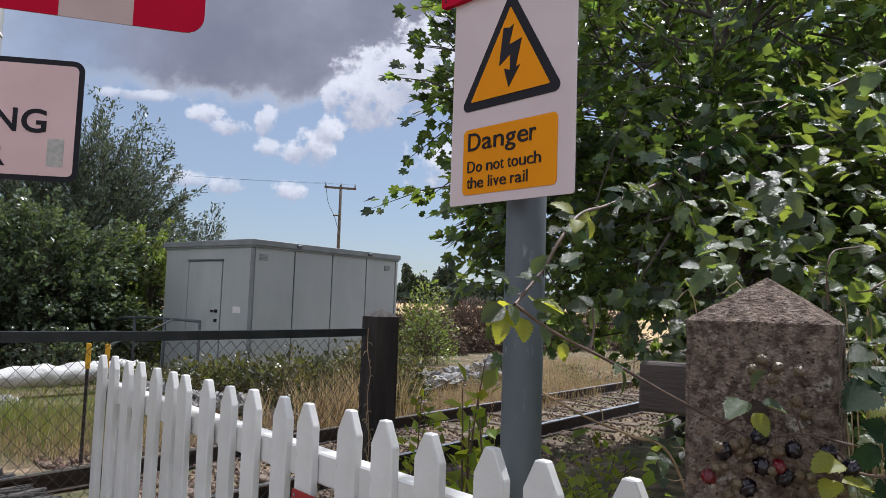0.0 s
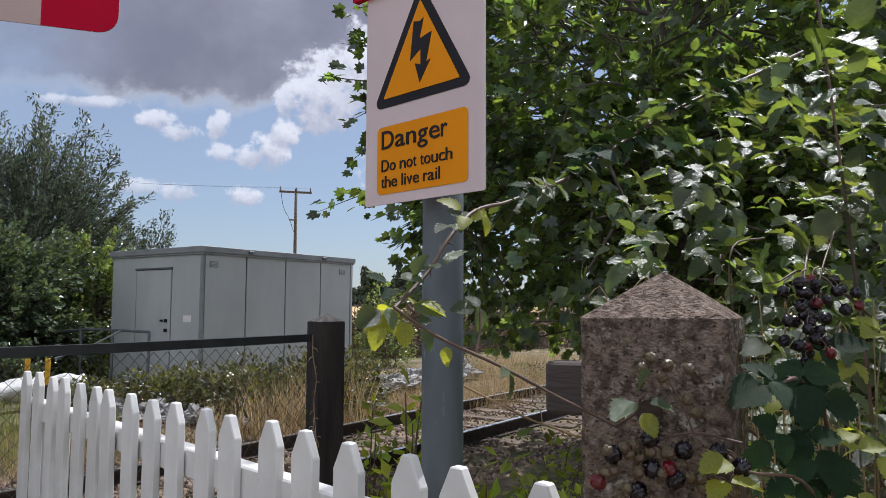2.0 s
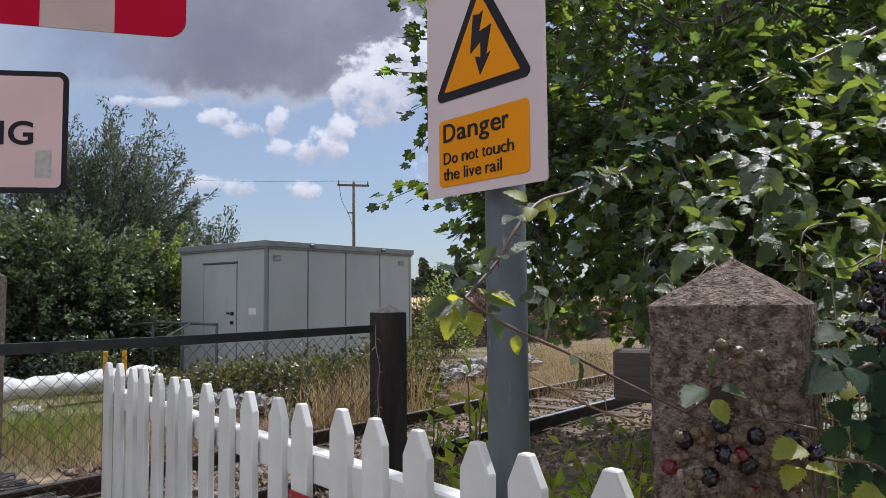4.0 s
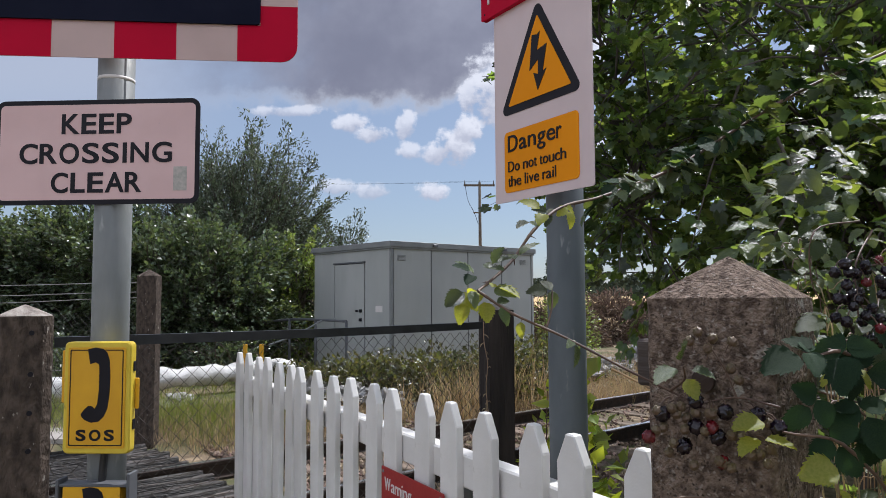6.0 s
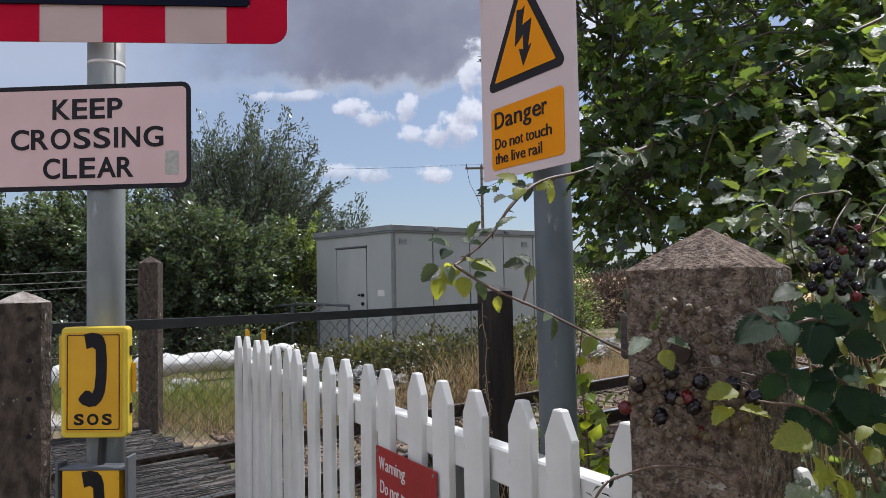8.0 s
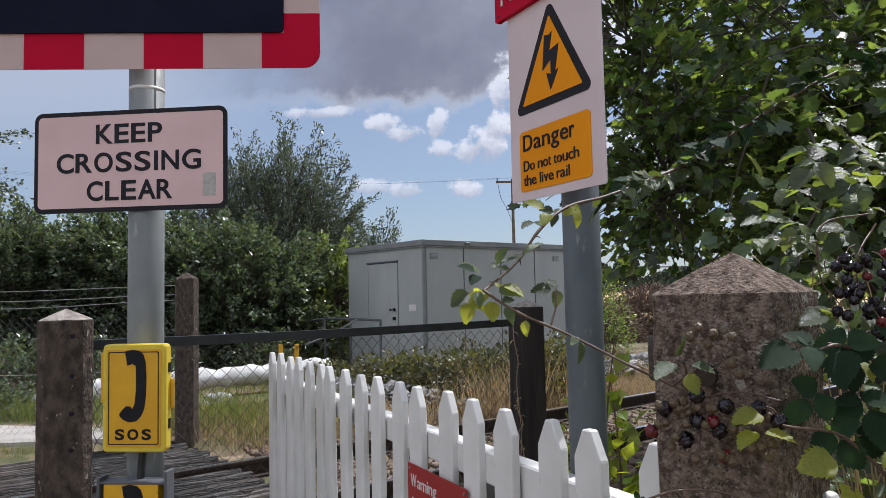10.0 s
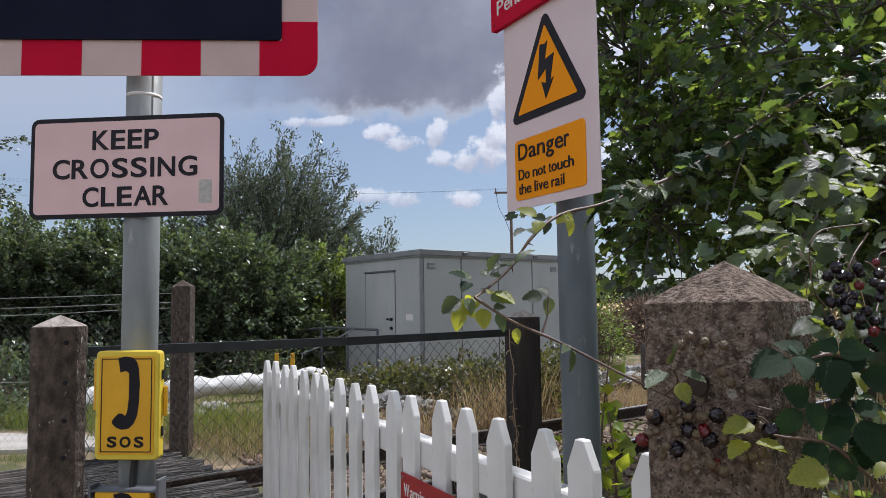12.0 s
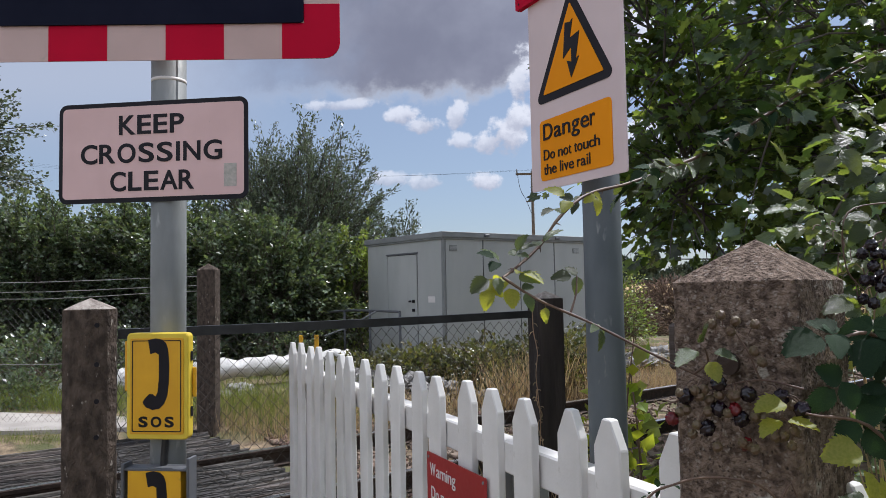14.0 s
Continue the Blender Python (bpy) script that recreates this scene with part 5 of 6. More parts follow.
def far_wood(name, x0, x1, y, h_, n, label):
    heap = Heap()
    px = rng.uniform(x0, x1, n)
    prof = np.array([h_ * (0.62 + 0.5 * noise.noise(Vector((q * 0.09, y, 0))) + 0.25 * noise.noise(Vector((q * 0.4, y, 3)))) for q in px])
    pz = rng.uniform(0, 1, n) ** 0.7 * prof
    py = y + rng.uniform(-2.5, 2.5, n)
    g = 0.017 * (min(y, 260) - 22)
    leaves_on(heap, OVAL, np.column_stack([px, py, pz + g - 0.3]), unit(n), 0.8, 1.0, 0.0, 1.0)
    tagged(part(name, heap.mesh(name, LEAF_FAR), None), label, "woodland", kind="stuff")


far_wood("far_woods", -60, 90, 150, 5.0, 26000, "dark line of distant trees beyond the field")
far_wood("far_woods", 24, 33, 125, 11.0, 7000, "distant stand of taller pines beyond the field")
far_wood("far_woods", 15, 60, 110, 2.0, 7000, "distant field hedge")

# ---- distant power line ----
pole = thing("power_pole", pose(5.6, 59.2, 0.9), "weathered wooden power pole with a crossarm", "power pole")
part("pole", cylinder(0.16, -1.0, 10.1, 14, r2=0.11), BARK, pole, smooth=True)
part("crossarm", box((-1.35, -0.17, 9.75), (1.25, -0.05, 9.92), 0.01), BARK, pole)
for x in (-1.25, -0.0, 1.15):
    part("insulator", cylinder(0.06, 9.925, 10.25, 10, x, -0.11, 0.04), GREYPLASTIC, pole, smooth=True)
part("crossarm", box((-0.55, -0.16, 7.5), (0.05, -0.06, 7.6), 0.01), BARK, pole)
h = Heap()
h.add(*tube_arrays(smooth_path([(-1.25, -0.1, 10.1), (-1.0, -0.1, 8.6), (-0.5, -0.1, 7.6), (-0.15, -0.1, 6.6)], 12), 0.02, 4))
part("cable", h.mesh("cable", SIGNBLACK), None, pole)
for i, x in enumerate((-1.25, 0.0, 1.15)):
    h = Heap()
    h.add(*tube_arrays([(x - 55 * t, 8 * t, 10.2 + 4.0 * t - 5.0 * t * (1 - t)) for t in np.linspace(0, 1, 16)], 0.005, 3))
    part("line_wire", h.mesh("line_wire", SIGNBLACK), None, pole)


# ---- brambles close to the camera ----
def mesh_from(shape, name, mat):
    me = bpy.data.meshes.new(name)
    me.from_pydata(shape[0].tolist(), [], shape[1])
    me.materials.append(mat)
    me.polygons.foreach_set("use_smooth", [True] * len(me.polygons))
    return me


def curled(width, sag, fold, teeth=9):
    """A bramble leaflet: toothed edge, folded along the midrib, puckered between the veins."""
    v, f = toothed_leaf(teeth, width)
    v = v.copy()
    v[:, 2] = -sag * v[:, 0] ** 2 + fold * np.abs(v[:, 1]) / width * 0.3 + 0.035 * np.sin(v[:, 0] * teeth * np.pi) * (np.abs(v[:, 1]) > 0.02)
    return v, f


LEAFLETS = [curled(0.42, 0.15, 0.5), curled(0.40, 0.30, 0.3), curled(0.46, 0.05, 0.7), curled(0.37, 0.42, 0.2)]
LEAFLET_MESHES = [mesh_from(s, "leaf", LEAF_BRAMBLE) for s in LEAFLETS]
# dark and pale copies of the leaflets: shade and sunlight put into the colour
SHADE_MESHES = [mesh_from(s, "leaf", LEAF_SHADE) for s in LEAFLETS]
PALE_MESHES = [mesh_from(s, "leaf", LEAF_WEED) for s in LEAFLETS]


def place_leaf(parent, meshes, at, way, up, size):
    m = frames_for(np.array([way], float), np.array([up], float), [size])[0]
    ob = new("leaf", meshes[rng.integers(len(meshes))])
    ob.parent = parent
    ob.matrix_local = Matrix.Translation(at) @ Matrix(m.tolist()).to_4x4()
    return ob


def leaf_group(parent, meshes, at, way, size, n=3, up=(0, 0, 1), heap=None):
    """Three or five leaflets from one stalk."""
    way = np.array(way, float)
    way /= np.linalg.norm(way)
    upv = np.array(up, float) + 0.45 * unit(1)[0]
    side = np.cross(upv, way)
    side /= np.linalg.norm(side) + 1e-9
    at = np.array(at, float)
    spread = [(1.0, 0.0, 1.0), (0.25, 1.0, 0.82), (0.25, -1.0, 0.82), (-0.55, 0.9, 0.6), (-0.55, -0.9, 0.6)][:n]
    for a, b, k in spread:
        d = way * a + side * b + 0.25 * unit(1)[0] + np.array([0, 0, -0.15])
        start = at + way * (0.30 * size if a == 1.0 else 0.0)
        if heap is None:
            place_leaf(parent, meshes, start, d, upv, size * k * rng.uniform(0.85, 1.1))
        else:
            heap.many(*LEAFLETS[rng.integers(4)], frames_for(d[None], upv[None], [size * k * rng.uniform(0.85, 1.1)]), start[None])


def cane(parent, knots, r0, r1, n=26, thorns=True, mat=CANE):
    p = smooth_path(knots, n)
    h = Heap()
    rad = np.linspace(r0, r1, len(p)) * (1 + 0.12 * np.sin(np.arange(len(p)) * 1.7))
    h.add(*tube_arrays(p, rad, 7))
    if thorns:
        for i in range(2, len(p) - 1, 2):
            d = unit(1)[0]
            h.add(*tube_arrays([p[i], p[i] + d * (r0 * 1.6), p[i] + d * (r0 * 2.6) + [0, 0, -r0 * 0.4]], [r0 * 0.5, r0 * 0.25, 0.0001], 3))
    part("cane", h.mesh("cane", mat, True), None, parent)
    return p


# the arching sprays that cross the post and the sign
spray = thing("bramble_spray", pose(0, 0, 0), "arching bramble cane with sunlit leaves before the posts", "bramble")
p1 = cane(spray, [(1.10, 1.45, 2.03), (0.904, 1.37, 1.935), (0.754, 1.33, 1.868), (0.637, 1.30, 1.808), (0.523, 1.26, 1.741), (0.410, 1.21, 1.673), (0.310, 1.135, 1.630), (0.240, 1.081, 1.602), (0.166, 1.000, 1.577), (0.120, 0.951, 1.541), (0.091, 0.932, 1.503), (0.060, 0.905, 1.476), (0.040, 0.880, 1.462)], 0.0034, 0.0018, 60)
cane(spray, [(0.040, 0.880, 1.462), (0.080, 0.872, 1.435), (0.142, 0.866, 1.406), (0.205, 0.850, 1.372), (0.254, 0.838, 1.347), (0.300, 0.800, 1.322)], 0.0018, 0.0013, 26)
cane(spray, [(0.254, 0.838, 1.347), (0.262, 0.815, 1.362), (0.252, 0.790, 1.378)], 0.0016, 0.0011, 8, False)
cane(spray, [(0.119, 0.869, 1.417), (0.128, 0.880, 1.440), (0.131, 0.889, 1.462)], 0.0014, 0.0010, 8, False)
TIPS = [((0.052, 0.885, 1.463), (0.6, -0.4, 0.1), 0.040, LEAFLET_MESHES, 1), ((0.040, 0.895, 1.475), (-0.3, -0.2, 0.7), 0.034, LEAFLET_MESHES, 1), ((0.040, 0.893, 1.462), (-0.8, -0.2, -0.3), 0.036, PALE_MESHES, 3),
        ((0.028, 0.896, 1.450), (-0.4, -0.1, -0.9), 0.030, LEAFLET_MESHES, 1), ((0.046, 0.890, 1.455), (0.2, -0.5, -0.8), 0.034, PALE_MESHES, 1), ((0.060, 0.905, 1.490), (0.5, 0.1, 0.7), 0.032, LEAFLET_MESHES, 3),
        ((0.131, 0.889, 1.462), (-0.9, -0.3, 0.05), 0.034, LEAFLET_MESHES, 3), ((0.090, 0.872, 1.430), (-0.1, -0.3, -0.9), 0.024, PALE_MESHES, 1), ((0.150, 0.866, 1.403), (0.3, -0.4, -0.7), 0.030, LEAFLET_MESHES, 3),
        ((0.150, 0.985, 1.565), (-0.5, -0.2, 0.3), 0.030, LEAFLET_MESHES, 3), ((0.175, 1.005, 1.578), (0.4, -0.4, -0.8), 0.034, PALE_MESHES, 3), ((0.252, 0.790, 1.378), (-0.9, -0.2, -0.1), 0.040, LEAFLET_MESHES, 1),
        ((0.250, 0.790, 1.380), (-0.1, -0.4, 0.9), 0.036, LEAFLET_MESHES, 1), ((0.252, 0.788, 1.375), (0.7, -0.3, 0.0), 0.034, LEAFLET_MESHES, 1), ((0.256, 0.800, 1.372), (0.1, -0.5, -0.8), 0.038, PALE_MESHES, 1)]
for at_, way_, size_, meshes_, n_ in TIPS:
    leaf_group(spray, meshes_, at_, way_, size_ * 0.74, n_, (0.1, -0.6, 0.8))
for i in range(1, 36):
    q = p1[i]
    for side in (1, -1):
        if rng.uniform() < (0.60 if i < 12 else 0.30 if i < 26 else 0.55):
            continue
        leaf_group(spray, LEAFLET_MESHES if rng.uniform() < 0.72 else SHADE_MESHES, q + 0.012 * unit(1)[0], (-0.45 + 0.4 * side, -0.35, -0.25 + 0.35 * side), rng.uniform(0.036, 0.050) * (1 if i < 26 else 0.75), 3, (0.2, -0.3, 0.9))
# the young leaves crowded at the bend of the cane
for at_, way_, size_, meshes_ in (((0.056, 0.872, 1.466), (0.9, -0.3, -0.05), 0.034, PALE_MESHES), ((0.034, 0.868, 1.480), (-0.6, -0.2, 0.7), 0.030, SHADE_MESHES), ((0.055, 0.878, 1.488), (0.3, -0.2, 0.8), 0.028, LEAFLET_MESHES),
                                  ((0.030, 0.868, 1.462), (-0.9, -0.2, -0.3), 0.032, LEAFLET_MESHES), ((0.024, 0.870, 1.455), (-0.3, -0.3, -0.9), 0.030, PALE_MESHES), ((0.062, 0.875, 1.447), (0.5, -0.3, -0.6), 0.026, LEAFLET_MESHES),
                                  ((0.085, 0.885, 1.500), (0.5, -0.1, 0.5), 0.030, LEAFLET_MESHES), ((0.130, 0.930, 1.560), (-0.5, -0.2, 0.6), 0.036, PALE_MESHES), ((0.118, 0.935, 1.552), (-0.7, -0.3, -0.2), 0.030, LEAFLET_MESHES)):
    leaf_group(spray, meshes_, at_, way_, size_ * 0.8, 2, (0.1, -0.7, 0.7))

# dry stems: one across the foot of the concrete post, one that has climbed the dark post
dry = thing("dry_bramble_stem", pose(0, 0, 0), "dead thorny bramble stem trailing before the concrete post", "bramble")
low = cane(dry, [(0.150, 0.738, 1.20), (0.174, 0.738, 1.238), (0.197, 0.738, 1.249), (0.231, 0.739, 1.256), (0.277, 0.741, 1.250), (0.302, 0.743, 1.232), (0.33, 0.75, 1.19), (0.36, 0.76, 0.6), (0.37, 0.77, 0.0)], 0.0013, 0.0011, 40)
for i in range(3, 11):
    leaf_group(dry, SHADE_MESHES, low[i], unit(1)[0], 0.009, 1)
pale = thing("dry_bramble_stem", pose(0, 0, 0), "pale dry bramble stem arching between the posts", "bramble")
cane(pale, [(0.593, 2.300, 1.225), (0.684, 2.300, 1.179), (0.816, 2.300, 1.113), (0.952, 2.300, 1.062), (1.112, 2.300, 0.973), (1.262, 2.28, 0.5), (1.312, 2.26, 0.0)], 0.0034, 0.0046, 48, True, DRYGRASS)
cane(pale, [(0.684, 2.300, 1.179), (0.769, 2.300, 1.170), (0.845, 2.300, 1.146), (0.858, 2.300, 1.102)], 0.0026, 0.0018, 14, False, DRYGRASS)
vine = thing("dead_vine", pose(0, 0, 0), "pale dead vine hanging down the creosoted post", "vine")
tendrils = Heap()
for x0, top, foot in ((0.0, 1.31, 0.45), (0.05, 1.02, 0.40), (0.02, 0.85, 0.50)):
    zs = np.linspace(top, foot, 8)
    knots = [(0.385 + x0 + 0.02 * (top - z) + rng.uniform(-0.014, 0.014), 4.262 + 0.4 * x0 + rng.uniform(-0.006, 0.004), z) for z in zs]
    p_ = smooth_path(knots, 36)
    tendrils.add(*tube_arrays(p_, [0.0026] * len(p_), 4))
    for i in range(3, len(p_) - 1, 2):
        d = unit(1)[0] * [1, 0.4, 1] * rng.uniform(0.008, 0.022)
        tendrils.add(*tube_arrays([p_[i], p_[i] + d, p_[i] + d * 1.5 + [0, 0, -0.012]], [0.002, 0.0035, 0.001], 3))
tagged(part("tendril_tangle", tendrils.mesh("tendril_tangle", DRYGRASS, True), None, vine), kind="stuff")

# leaves that hang before and beside the concrete post
clump = thing("bramble_clump", pose(0, 0, 0), "bramble leaves hanging beside the concrete post, shade and sunlight in their colours", "bramble")
cane(clump, [(0.62, 0.98, 0.1), (0.60, 0.92, 0.9), (0.52, 0.84, 1.30), (0.43, 0.78, 1.39), (0.36, 0.755, 1.385)], 0.0035, 0.0018, 24)
cane(clump, [(0.60, 0.92, 0.7), (0.52, 0.83, 1.15), (0.42, 0.765, 1.29), (0.34, 0.755, 1.315)], 0.003, 0.0015, 20)
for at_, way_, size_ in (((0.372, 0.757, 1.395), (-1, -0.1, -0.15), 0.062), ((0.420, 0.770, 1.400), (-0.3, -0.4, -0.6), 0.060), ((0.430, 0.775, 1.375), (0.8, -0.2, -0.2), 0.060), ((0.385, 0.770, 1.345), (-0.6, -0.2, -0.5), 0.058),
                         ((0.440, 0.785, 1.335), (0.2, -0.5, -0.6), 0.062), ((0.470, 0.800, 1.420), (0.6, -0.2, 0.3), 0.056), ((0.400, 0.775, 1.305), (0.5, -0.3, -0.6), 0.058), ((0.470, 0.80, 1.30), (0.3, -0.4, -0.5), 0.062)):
    leaf_group(clump, SHADE_MESHES, at_, way_, size_ * 0.70, 5 if size_ > 0.059 else 3, (-0.3, -0.7, 0.5))
for at_, way_, size_ in (((0.330, 0.757, 1.324), (-0.8, -0.2, 0.05), 0.040), ((0.318, 0.757, 1.312), (-0.6, -0.4, -0.2), 0.036), ((0.312, 0.757, 1.308), (0.9, -0.2, -0.1), 0.038), ((0.392, 0.730, 1.285), (-0.9, -0.1, -0.05), 0.052),
                         ((0.375, 0.725, 1.276), (0.2, -0.3, -0.9), 0.046)):
    leaf_group(clump, PALE_MESHES, at_, way_, size_ * 0.8, 1, (0.0, -0.5, 0.8))

for at_, way_, size_ in (((0.405, 0.742, 1.243), (0.6, -0.2, -0.5), 0.034), ((0.448, 0.745, 1.330), (0.7, -0.2, 0.1), 0.030), ((0.455, 0.745, 1.290), (-0.6, -0.3, -0.2), 0.030)):
    leaf_group(clump, PALE_MESHES, at_, way_, size_ * 0.8, 2, (0.0, -0.5, 0.8))
for i in range(26):
    at_ = (rng.uniform(0.44, 0.62), rng.uniform(0.80, 0.92), rng.uniform(1.16, 1.44))
    leaf_group(clump, LEAFLET_MESHES if i % 3 else PALE_MESHES, at_, (-0.5 + 0.8 * unit(1)[0][0], -0.4, -0.2), rng.uniform(0.028, 0.042), 3, (0.1, -0.4, 0.9))

# the thick of the brambles
bush = thing("bramble_bush", pose(0, 0, 0), "tall bramble thicket with glossy leaves behind the post", "bramble")
mass, inner = Heap(), Heap()
singles = 0
for i in range(1350):
    beta, r = radians(rng.uniform(23.5, 64)), rng.uniform(1.12, 2.7)
    lim = 7.0 + 11.5 * min(1.0, (math.degrees(beta) - 23.5) / 10) + 5 * noise.noise(Vector((beta * 6, r, 0)))
    elev = radians(rng.uniform(-30, lim))
    q = np.array([r * math.sin(beta), r * math.cos(beta), 1.45 + r * math.tan(elev)])
    if q[2] < 0.1 or (math.degrees(beta) < 30 and r < 1.3):
        continue
    way_ = np.array([-0.6, -0.5, 0.1]) + 0.8 * unit(1)[0]
    near = r < 1.55 and singles < 80 and rng.uniform() < 0.6
    leaf_group(bush, LEAFLET_MESHES, q, way_, rng.uniform(0.036, 0.060), 3, (0.1, -0.3, 0.9), None if near else mass)
    singles += near
tagged(part("foliage", mass.mesh("foliage", LEAF_BRAMBLE_JOINED, True), None, bush), kind="stuff")
for i in range(16):
    beta, r = radians(rng.uniform(28, 60)), rng.uniform(1.3, 2.4)
    b_ = np.array([r * math.sin(beta) + rng.uniform(0, 0.4), r * math.cos(beta), 0.0])
    beta2, r2 = radians(rng.uniform(27, 55)), rng.uniform(1.25, 1.9)
    e_ = np.array([r2 * math.sin(beta2), r2 * math.cos(beta2), rng.uniform(1.2, 1.55)])
    mid_ = (b_ + e_) / 2 + [0.1, 0.1, 0.30]
    cane(bush, [b_, mid_, e_, e_ + (e_ - mid_) * 0.3 - [0, 0, 0.12]], 0.003, 0.0015, 18)
# unseen leaves beside the path, added to shade the post's right face
for i in range(620):
    beta, r = radians(rng.uniform(56, 104)), rng.uniform(0.72, 1.4)
    q = np.array([r * math.sin(beta), r * math.cos(beta), rng.uniform(0.2, 1.85)])
    leaf_group(bush, LEAFLET_MESHES, q, np.array([-0.6, -0.4, 0.1]) + 0.8 * unit(1)[0], rng.uniform(0.045, 0.068), 3, (0.1, -0.3, 0.9), inner)
tagged(part("foliage", inner.mesh("foliage", LEAF_BRAMBLE_JOINED, True), None, bush), kind="stuff")
thin = Heap()
for i in range(110):
    x_, y_ = rng.uniform(0.56, 0.95), rng.uniform(0.88, 1.3)
    lean_ = rng.normal(0, 0.03, 2)
    top_ = rng.uniform(1.1, 1.45)
    p_ = smooth_path([(x_, y_, 0.3), (x_ + lean_[0], y_ + lean_[1], 0.8), (x_ + 2.2 * lean_[0], y_ + 1.6 * lean_[1], top_), (x_ + 3.2 * lean_[0], y_ + 2.0 * lean_[1], top_ + 0.04)], 15)
    thin.add(*tube_arrays(p_, np.linspace(0.0016, 0.0008, len(p_)), 5))
tagged(part("stem_tangle", thin.mesh("stem_tangle", DRYGRASS, True), None, bush, "thin pale stems in the shade of the thicket"), kind="stuff")
cane(bush, [(0.88, 1.08, 0.3), (0.86, 1.09, 1.2), (0.835, 1.10, 1.6), (0.79, 1.11, 2.05)], 0.0035, 0.002, 20)


# ---- berries ----
def berry_mesh(name, r, mat):
    bm = bmesh.new()
    bmesh.ops.create_icosphere(bm, subdivisions=3, radius=1)
    n = 24
    seeds = []
    for i in range(n):
        z, a = 1 - 2 * (i + 0.5) / n, i * 2.39996
        seeds.append(Vector((math.sqrt(1 - z * z) * math.cos(a), math.sqrt(1 - z * z) * math.sin(a), z)))
    for v in bm.verts:
        d = min((v.co - s).length for s in seeds)
        v.co = Vector((v.co.x, v.co.y, v.co.z * 1.12)) * r * (0.62 + 0.44 * math.sqrt(max(0.0, 1 - (d / 0.385) ** 2)))
    return mesh_of(name, bm, mat, True)


RIPE, REDDISH, UNRIPE = berry_mesh("blackberry", 0.0088, BERRY), berry_mesh("blackberry", 0.0074, REDBERRY), berry_mesh("blackberry", 0.0056, GREENBERRY)
truss = thing("blackberry_truss", pose(0, 0, 0), "truss of ripe and unripe blackberries before the post", "blackberries")
DARK = [(0.235, 0.811, 1.326), (0.268, 0.800, 1.341), (0.324, 0.775, 1.329), (0.287, 0.790, 1.304), (0.254, 0.800, 1.293), (0.266, 0.795, 1.314), (0.294, 0.785, 1.331), (0.341, 0.765, 1.317)]
REDS = [(0.281, 0.790, 1.314), (0.220, 0.813, 1.301), (0.292, 0.792, 1.277)]
GREENS = [(0.275, 0.806, 1.415), (0.266, 0.808, 1.405), (0.289, 0.800, 1.408), (0.307, 0.792, 1.405), (0.284, 0.802, 1.397), (0.305, 0.793, 1.376), (0.312, 0.790, 1.364), (0.249, 0.806, 1.326), (0.254, 0.806, 1.334),
          (0.346, 0.770, 1.318), (0.236, 0.812, 1.311), (0.260, 0.806, 1.322)]
for _ in range(24):
    x = rng.uniform(0.222, 0.345)
    GREENS.append((x, 0.814 - 0.36 * (x - 0.22) + rng.uniform(-0.006, 0.003), rng.uniform(1.272, 1.338)))
stalks = Heap()
cane(truss, [(0.345, 0.768, 1.338), (0.310, 0.792, 1.345), (0.270, 0.806, 1.335), (0.215, 0.822, 1.315)], 0.0013, 0.0008, 20, False)
cane(truss, [(0.310, 0.792, 1.345), (0.300, 0.797, 1.375), (0.284, 0.804, 1.404)], 0.0011, 0.0007, 12, False)
for meshes_, places in ((RIPE, DARK), (REDDISH, REDS), (UNRIPE, GREENS)):
    for q in places:
        ob = part("blackberry", meshes_, None, truss)
        ob.matrix_local = pose(*q, *rng.uniform(-40, 40, 3))
        a = np.array(q)
        stem = np.array((a[0] + 0.3 * (0.285 - a[0]), a[1] + 0.004, a[2] + (0.014 if a[2] < 1.34 else -0.012)))
        stalks.add(*tube_arrays(smooth_path([stem, (stem + a) / 2 + [0.002, 0.002, 0.004], a], 6), [0.0008] * 7, 4))
tagged(part("stalk_tangle", stalks.mesh("stalk_tangle", CANE, True), None, truss), kind="stuff")


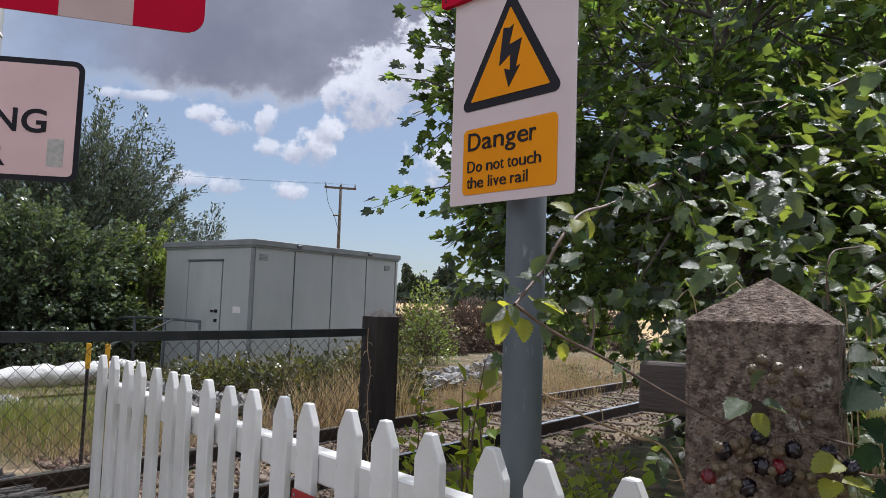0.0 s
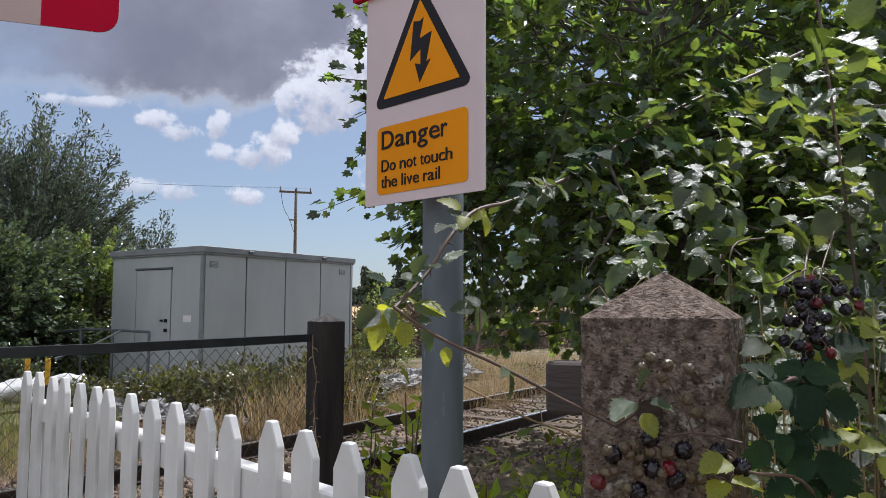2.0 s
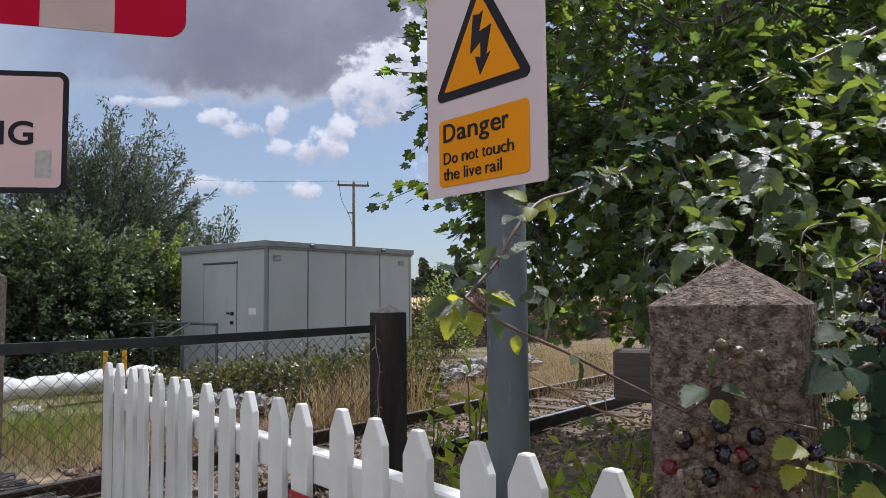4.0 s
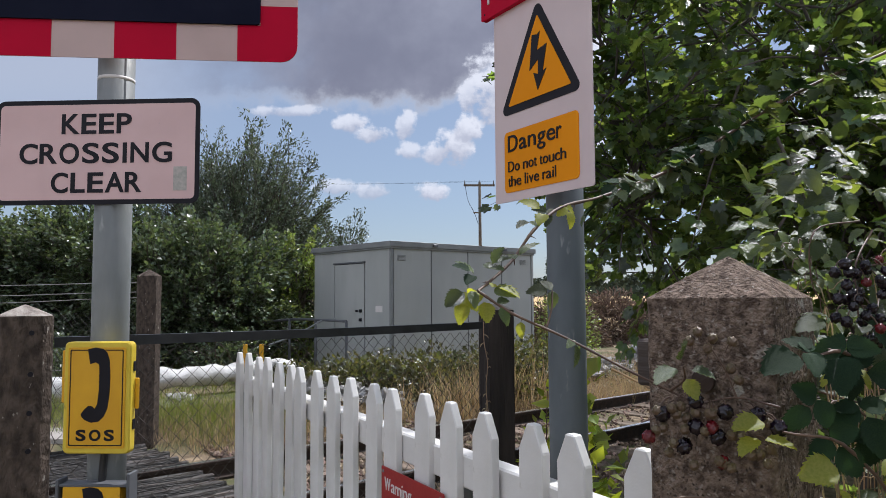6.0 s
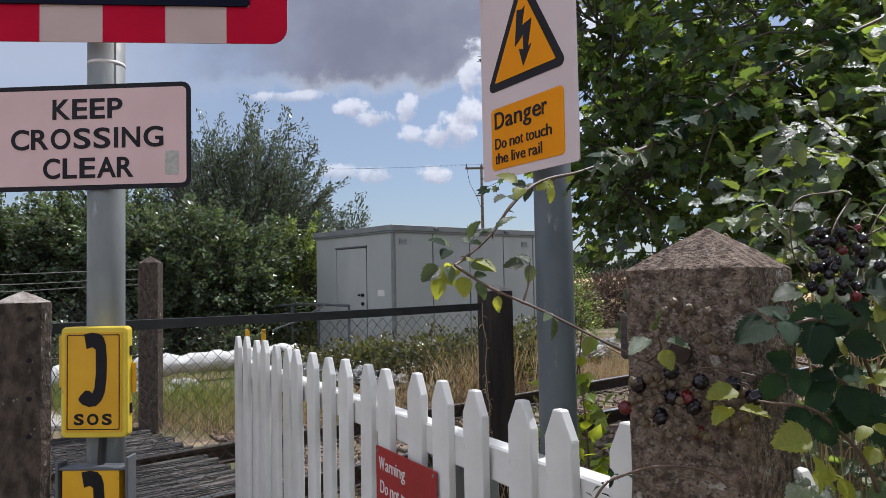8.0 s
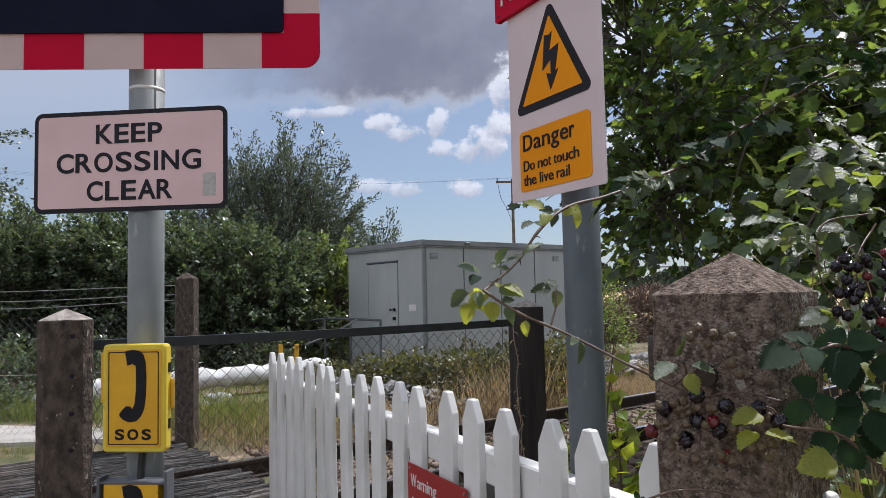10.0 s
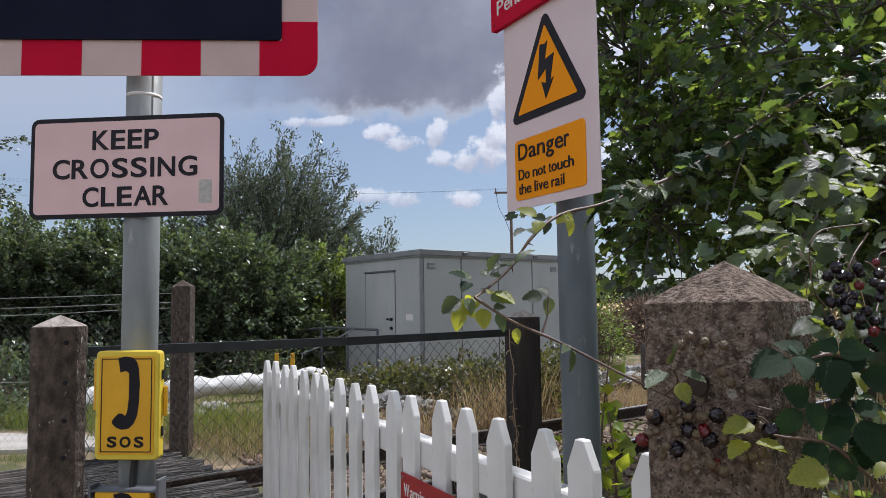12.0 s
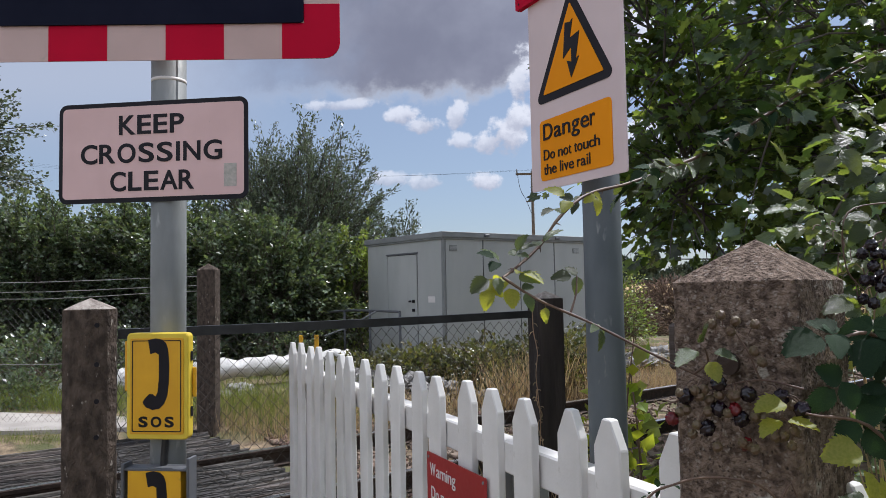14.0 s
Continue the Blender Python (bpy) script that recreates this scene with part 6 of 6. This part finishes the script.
def berry_truss(label, root, middle, spread, n, reds, scale=1.0):
    """A hanging bunch: berries crowded round a middle, each on its own stalk."""
    t = thing("blackberry_truss", pose(0, 0, 0), label, "blackberries")
    h, done = Heap(), []
    while len(done) < n:
        q = np.array(middle) + rng.uniform(-1, 1, 3) * np.array(spread)
        if any(np.linalg.norm(q - d) < 0.0155 * scale for d in done) and rng.uniform() < 0.97:
            continue
        done.append(q)
        ob = part("blackberry", REDDISH if len(done) <= reds else RIPE, None, t)
        ob.matrix_local = pose(*q, *rng.uniform(-40, 40, 3)) @ Matrix.Scale(scale * rng.uniform(0.9, 1.1), 4)
        stem = np.array((0.6 * middle[0] + 0.4 * q[0], q[1] + 0.006, q[2] + 0.014))
        h.add(*tube_arrays(smooth_path([stem, (stem + q) / 2 + [0, 0.002, 0.004], q], 6), [0.0008] * 7, 4))
    axis = smooth_path([root, (middle[0], middle[1] + 0.008, middle[2] + spread[2]), (middle[0], middle[1] + 0.008, middle[2] - 0.6 * spread[2])], 12)
    h.add(*tube_arrays(axis, np.linspace(0.0014, 0.0008, len(axis)), 5))
    tagged(part("stalk_tangle", h.mesh("stalk_tangle", CANE, True), None, t), kind="stuff")


berry_truss("large bunch of black and red blackberries in the thicket", (0.50, 0.84, 1.53), (0.452, 0.790, 1.452), (0.026, 0.016, 0.036), 22, 2, 0.68)
berry_truss("bunch of dark blackberries high in the thicket", (0.62, 0.92, 1.56), (0.545, 0.862, 1.475), (0.030, 0.02, 0.024), 10, 2, 0.75)
berry_truss("small bunch of blackberries low in the thicket", (0.56, 0.92, 1.46), (0.520, 0.860, 1.415), (0.022, 0.016, 0.018), 7, 1, 0.75)
upper = thing("blackberry_truss", pose(0, 0, 0), "dark blackberries hanging high in the bramble thicket", "blackberries")
stalks = Heap()
root = np.array((0.502, 0.965, 1.54))
for k, q in enumerate([(0.573, 1.117, 1.513), (0.588, 1.118, 1.499), (0.561, 1.117, 1.496), (0.608, 1.140, 1.482), (0.579, 1.119, 1.474), (0.646, 1.173, 1.447), (0.632, 1.173, 1.429), (0.546, 1.115, 1.522), (0.570, 1.116, 1.528)]):
    q = (q[0] - 0.098, q[1] - 0.165, q[2] - 0.005)
    ob = part("blackberry", REDDISH if k in (8,) else RIPE, None, upper)
    ob.matrix_local = pose(*q, *rng.uniform(-40, 40, 3))
    ob.matrix_local = ob.matrix_local @ Matrix.Scale(0.8, 4)
    a = np.array(q)
    stem = a * 0.75 + root * 0.25
    stalks.add(*tube_arrays(smooth_path([stem, (stem + a) / 2 + [0, 0.003, 0.004], a], 6), [0.0008] * 7, 4))
cane(upper, [(0.60, 1.02, 1.56), root, (0.495, 0.962, 1.47), (0.53, 0.985, 1.435)], 0.0014, 0.0008, 16, False)
tagged(part("stalk_tangle", stalks.mesh("stalk_tangle", CANE, True), None, upper), kind="stuff")
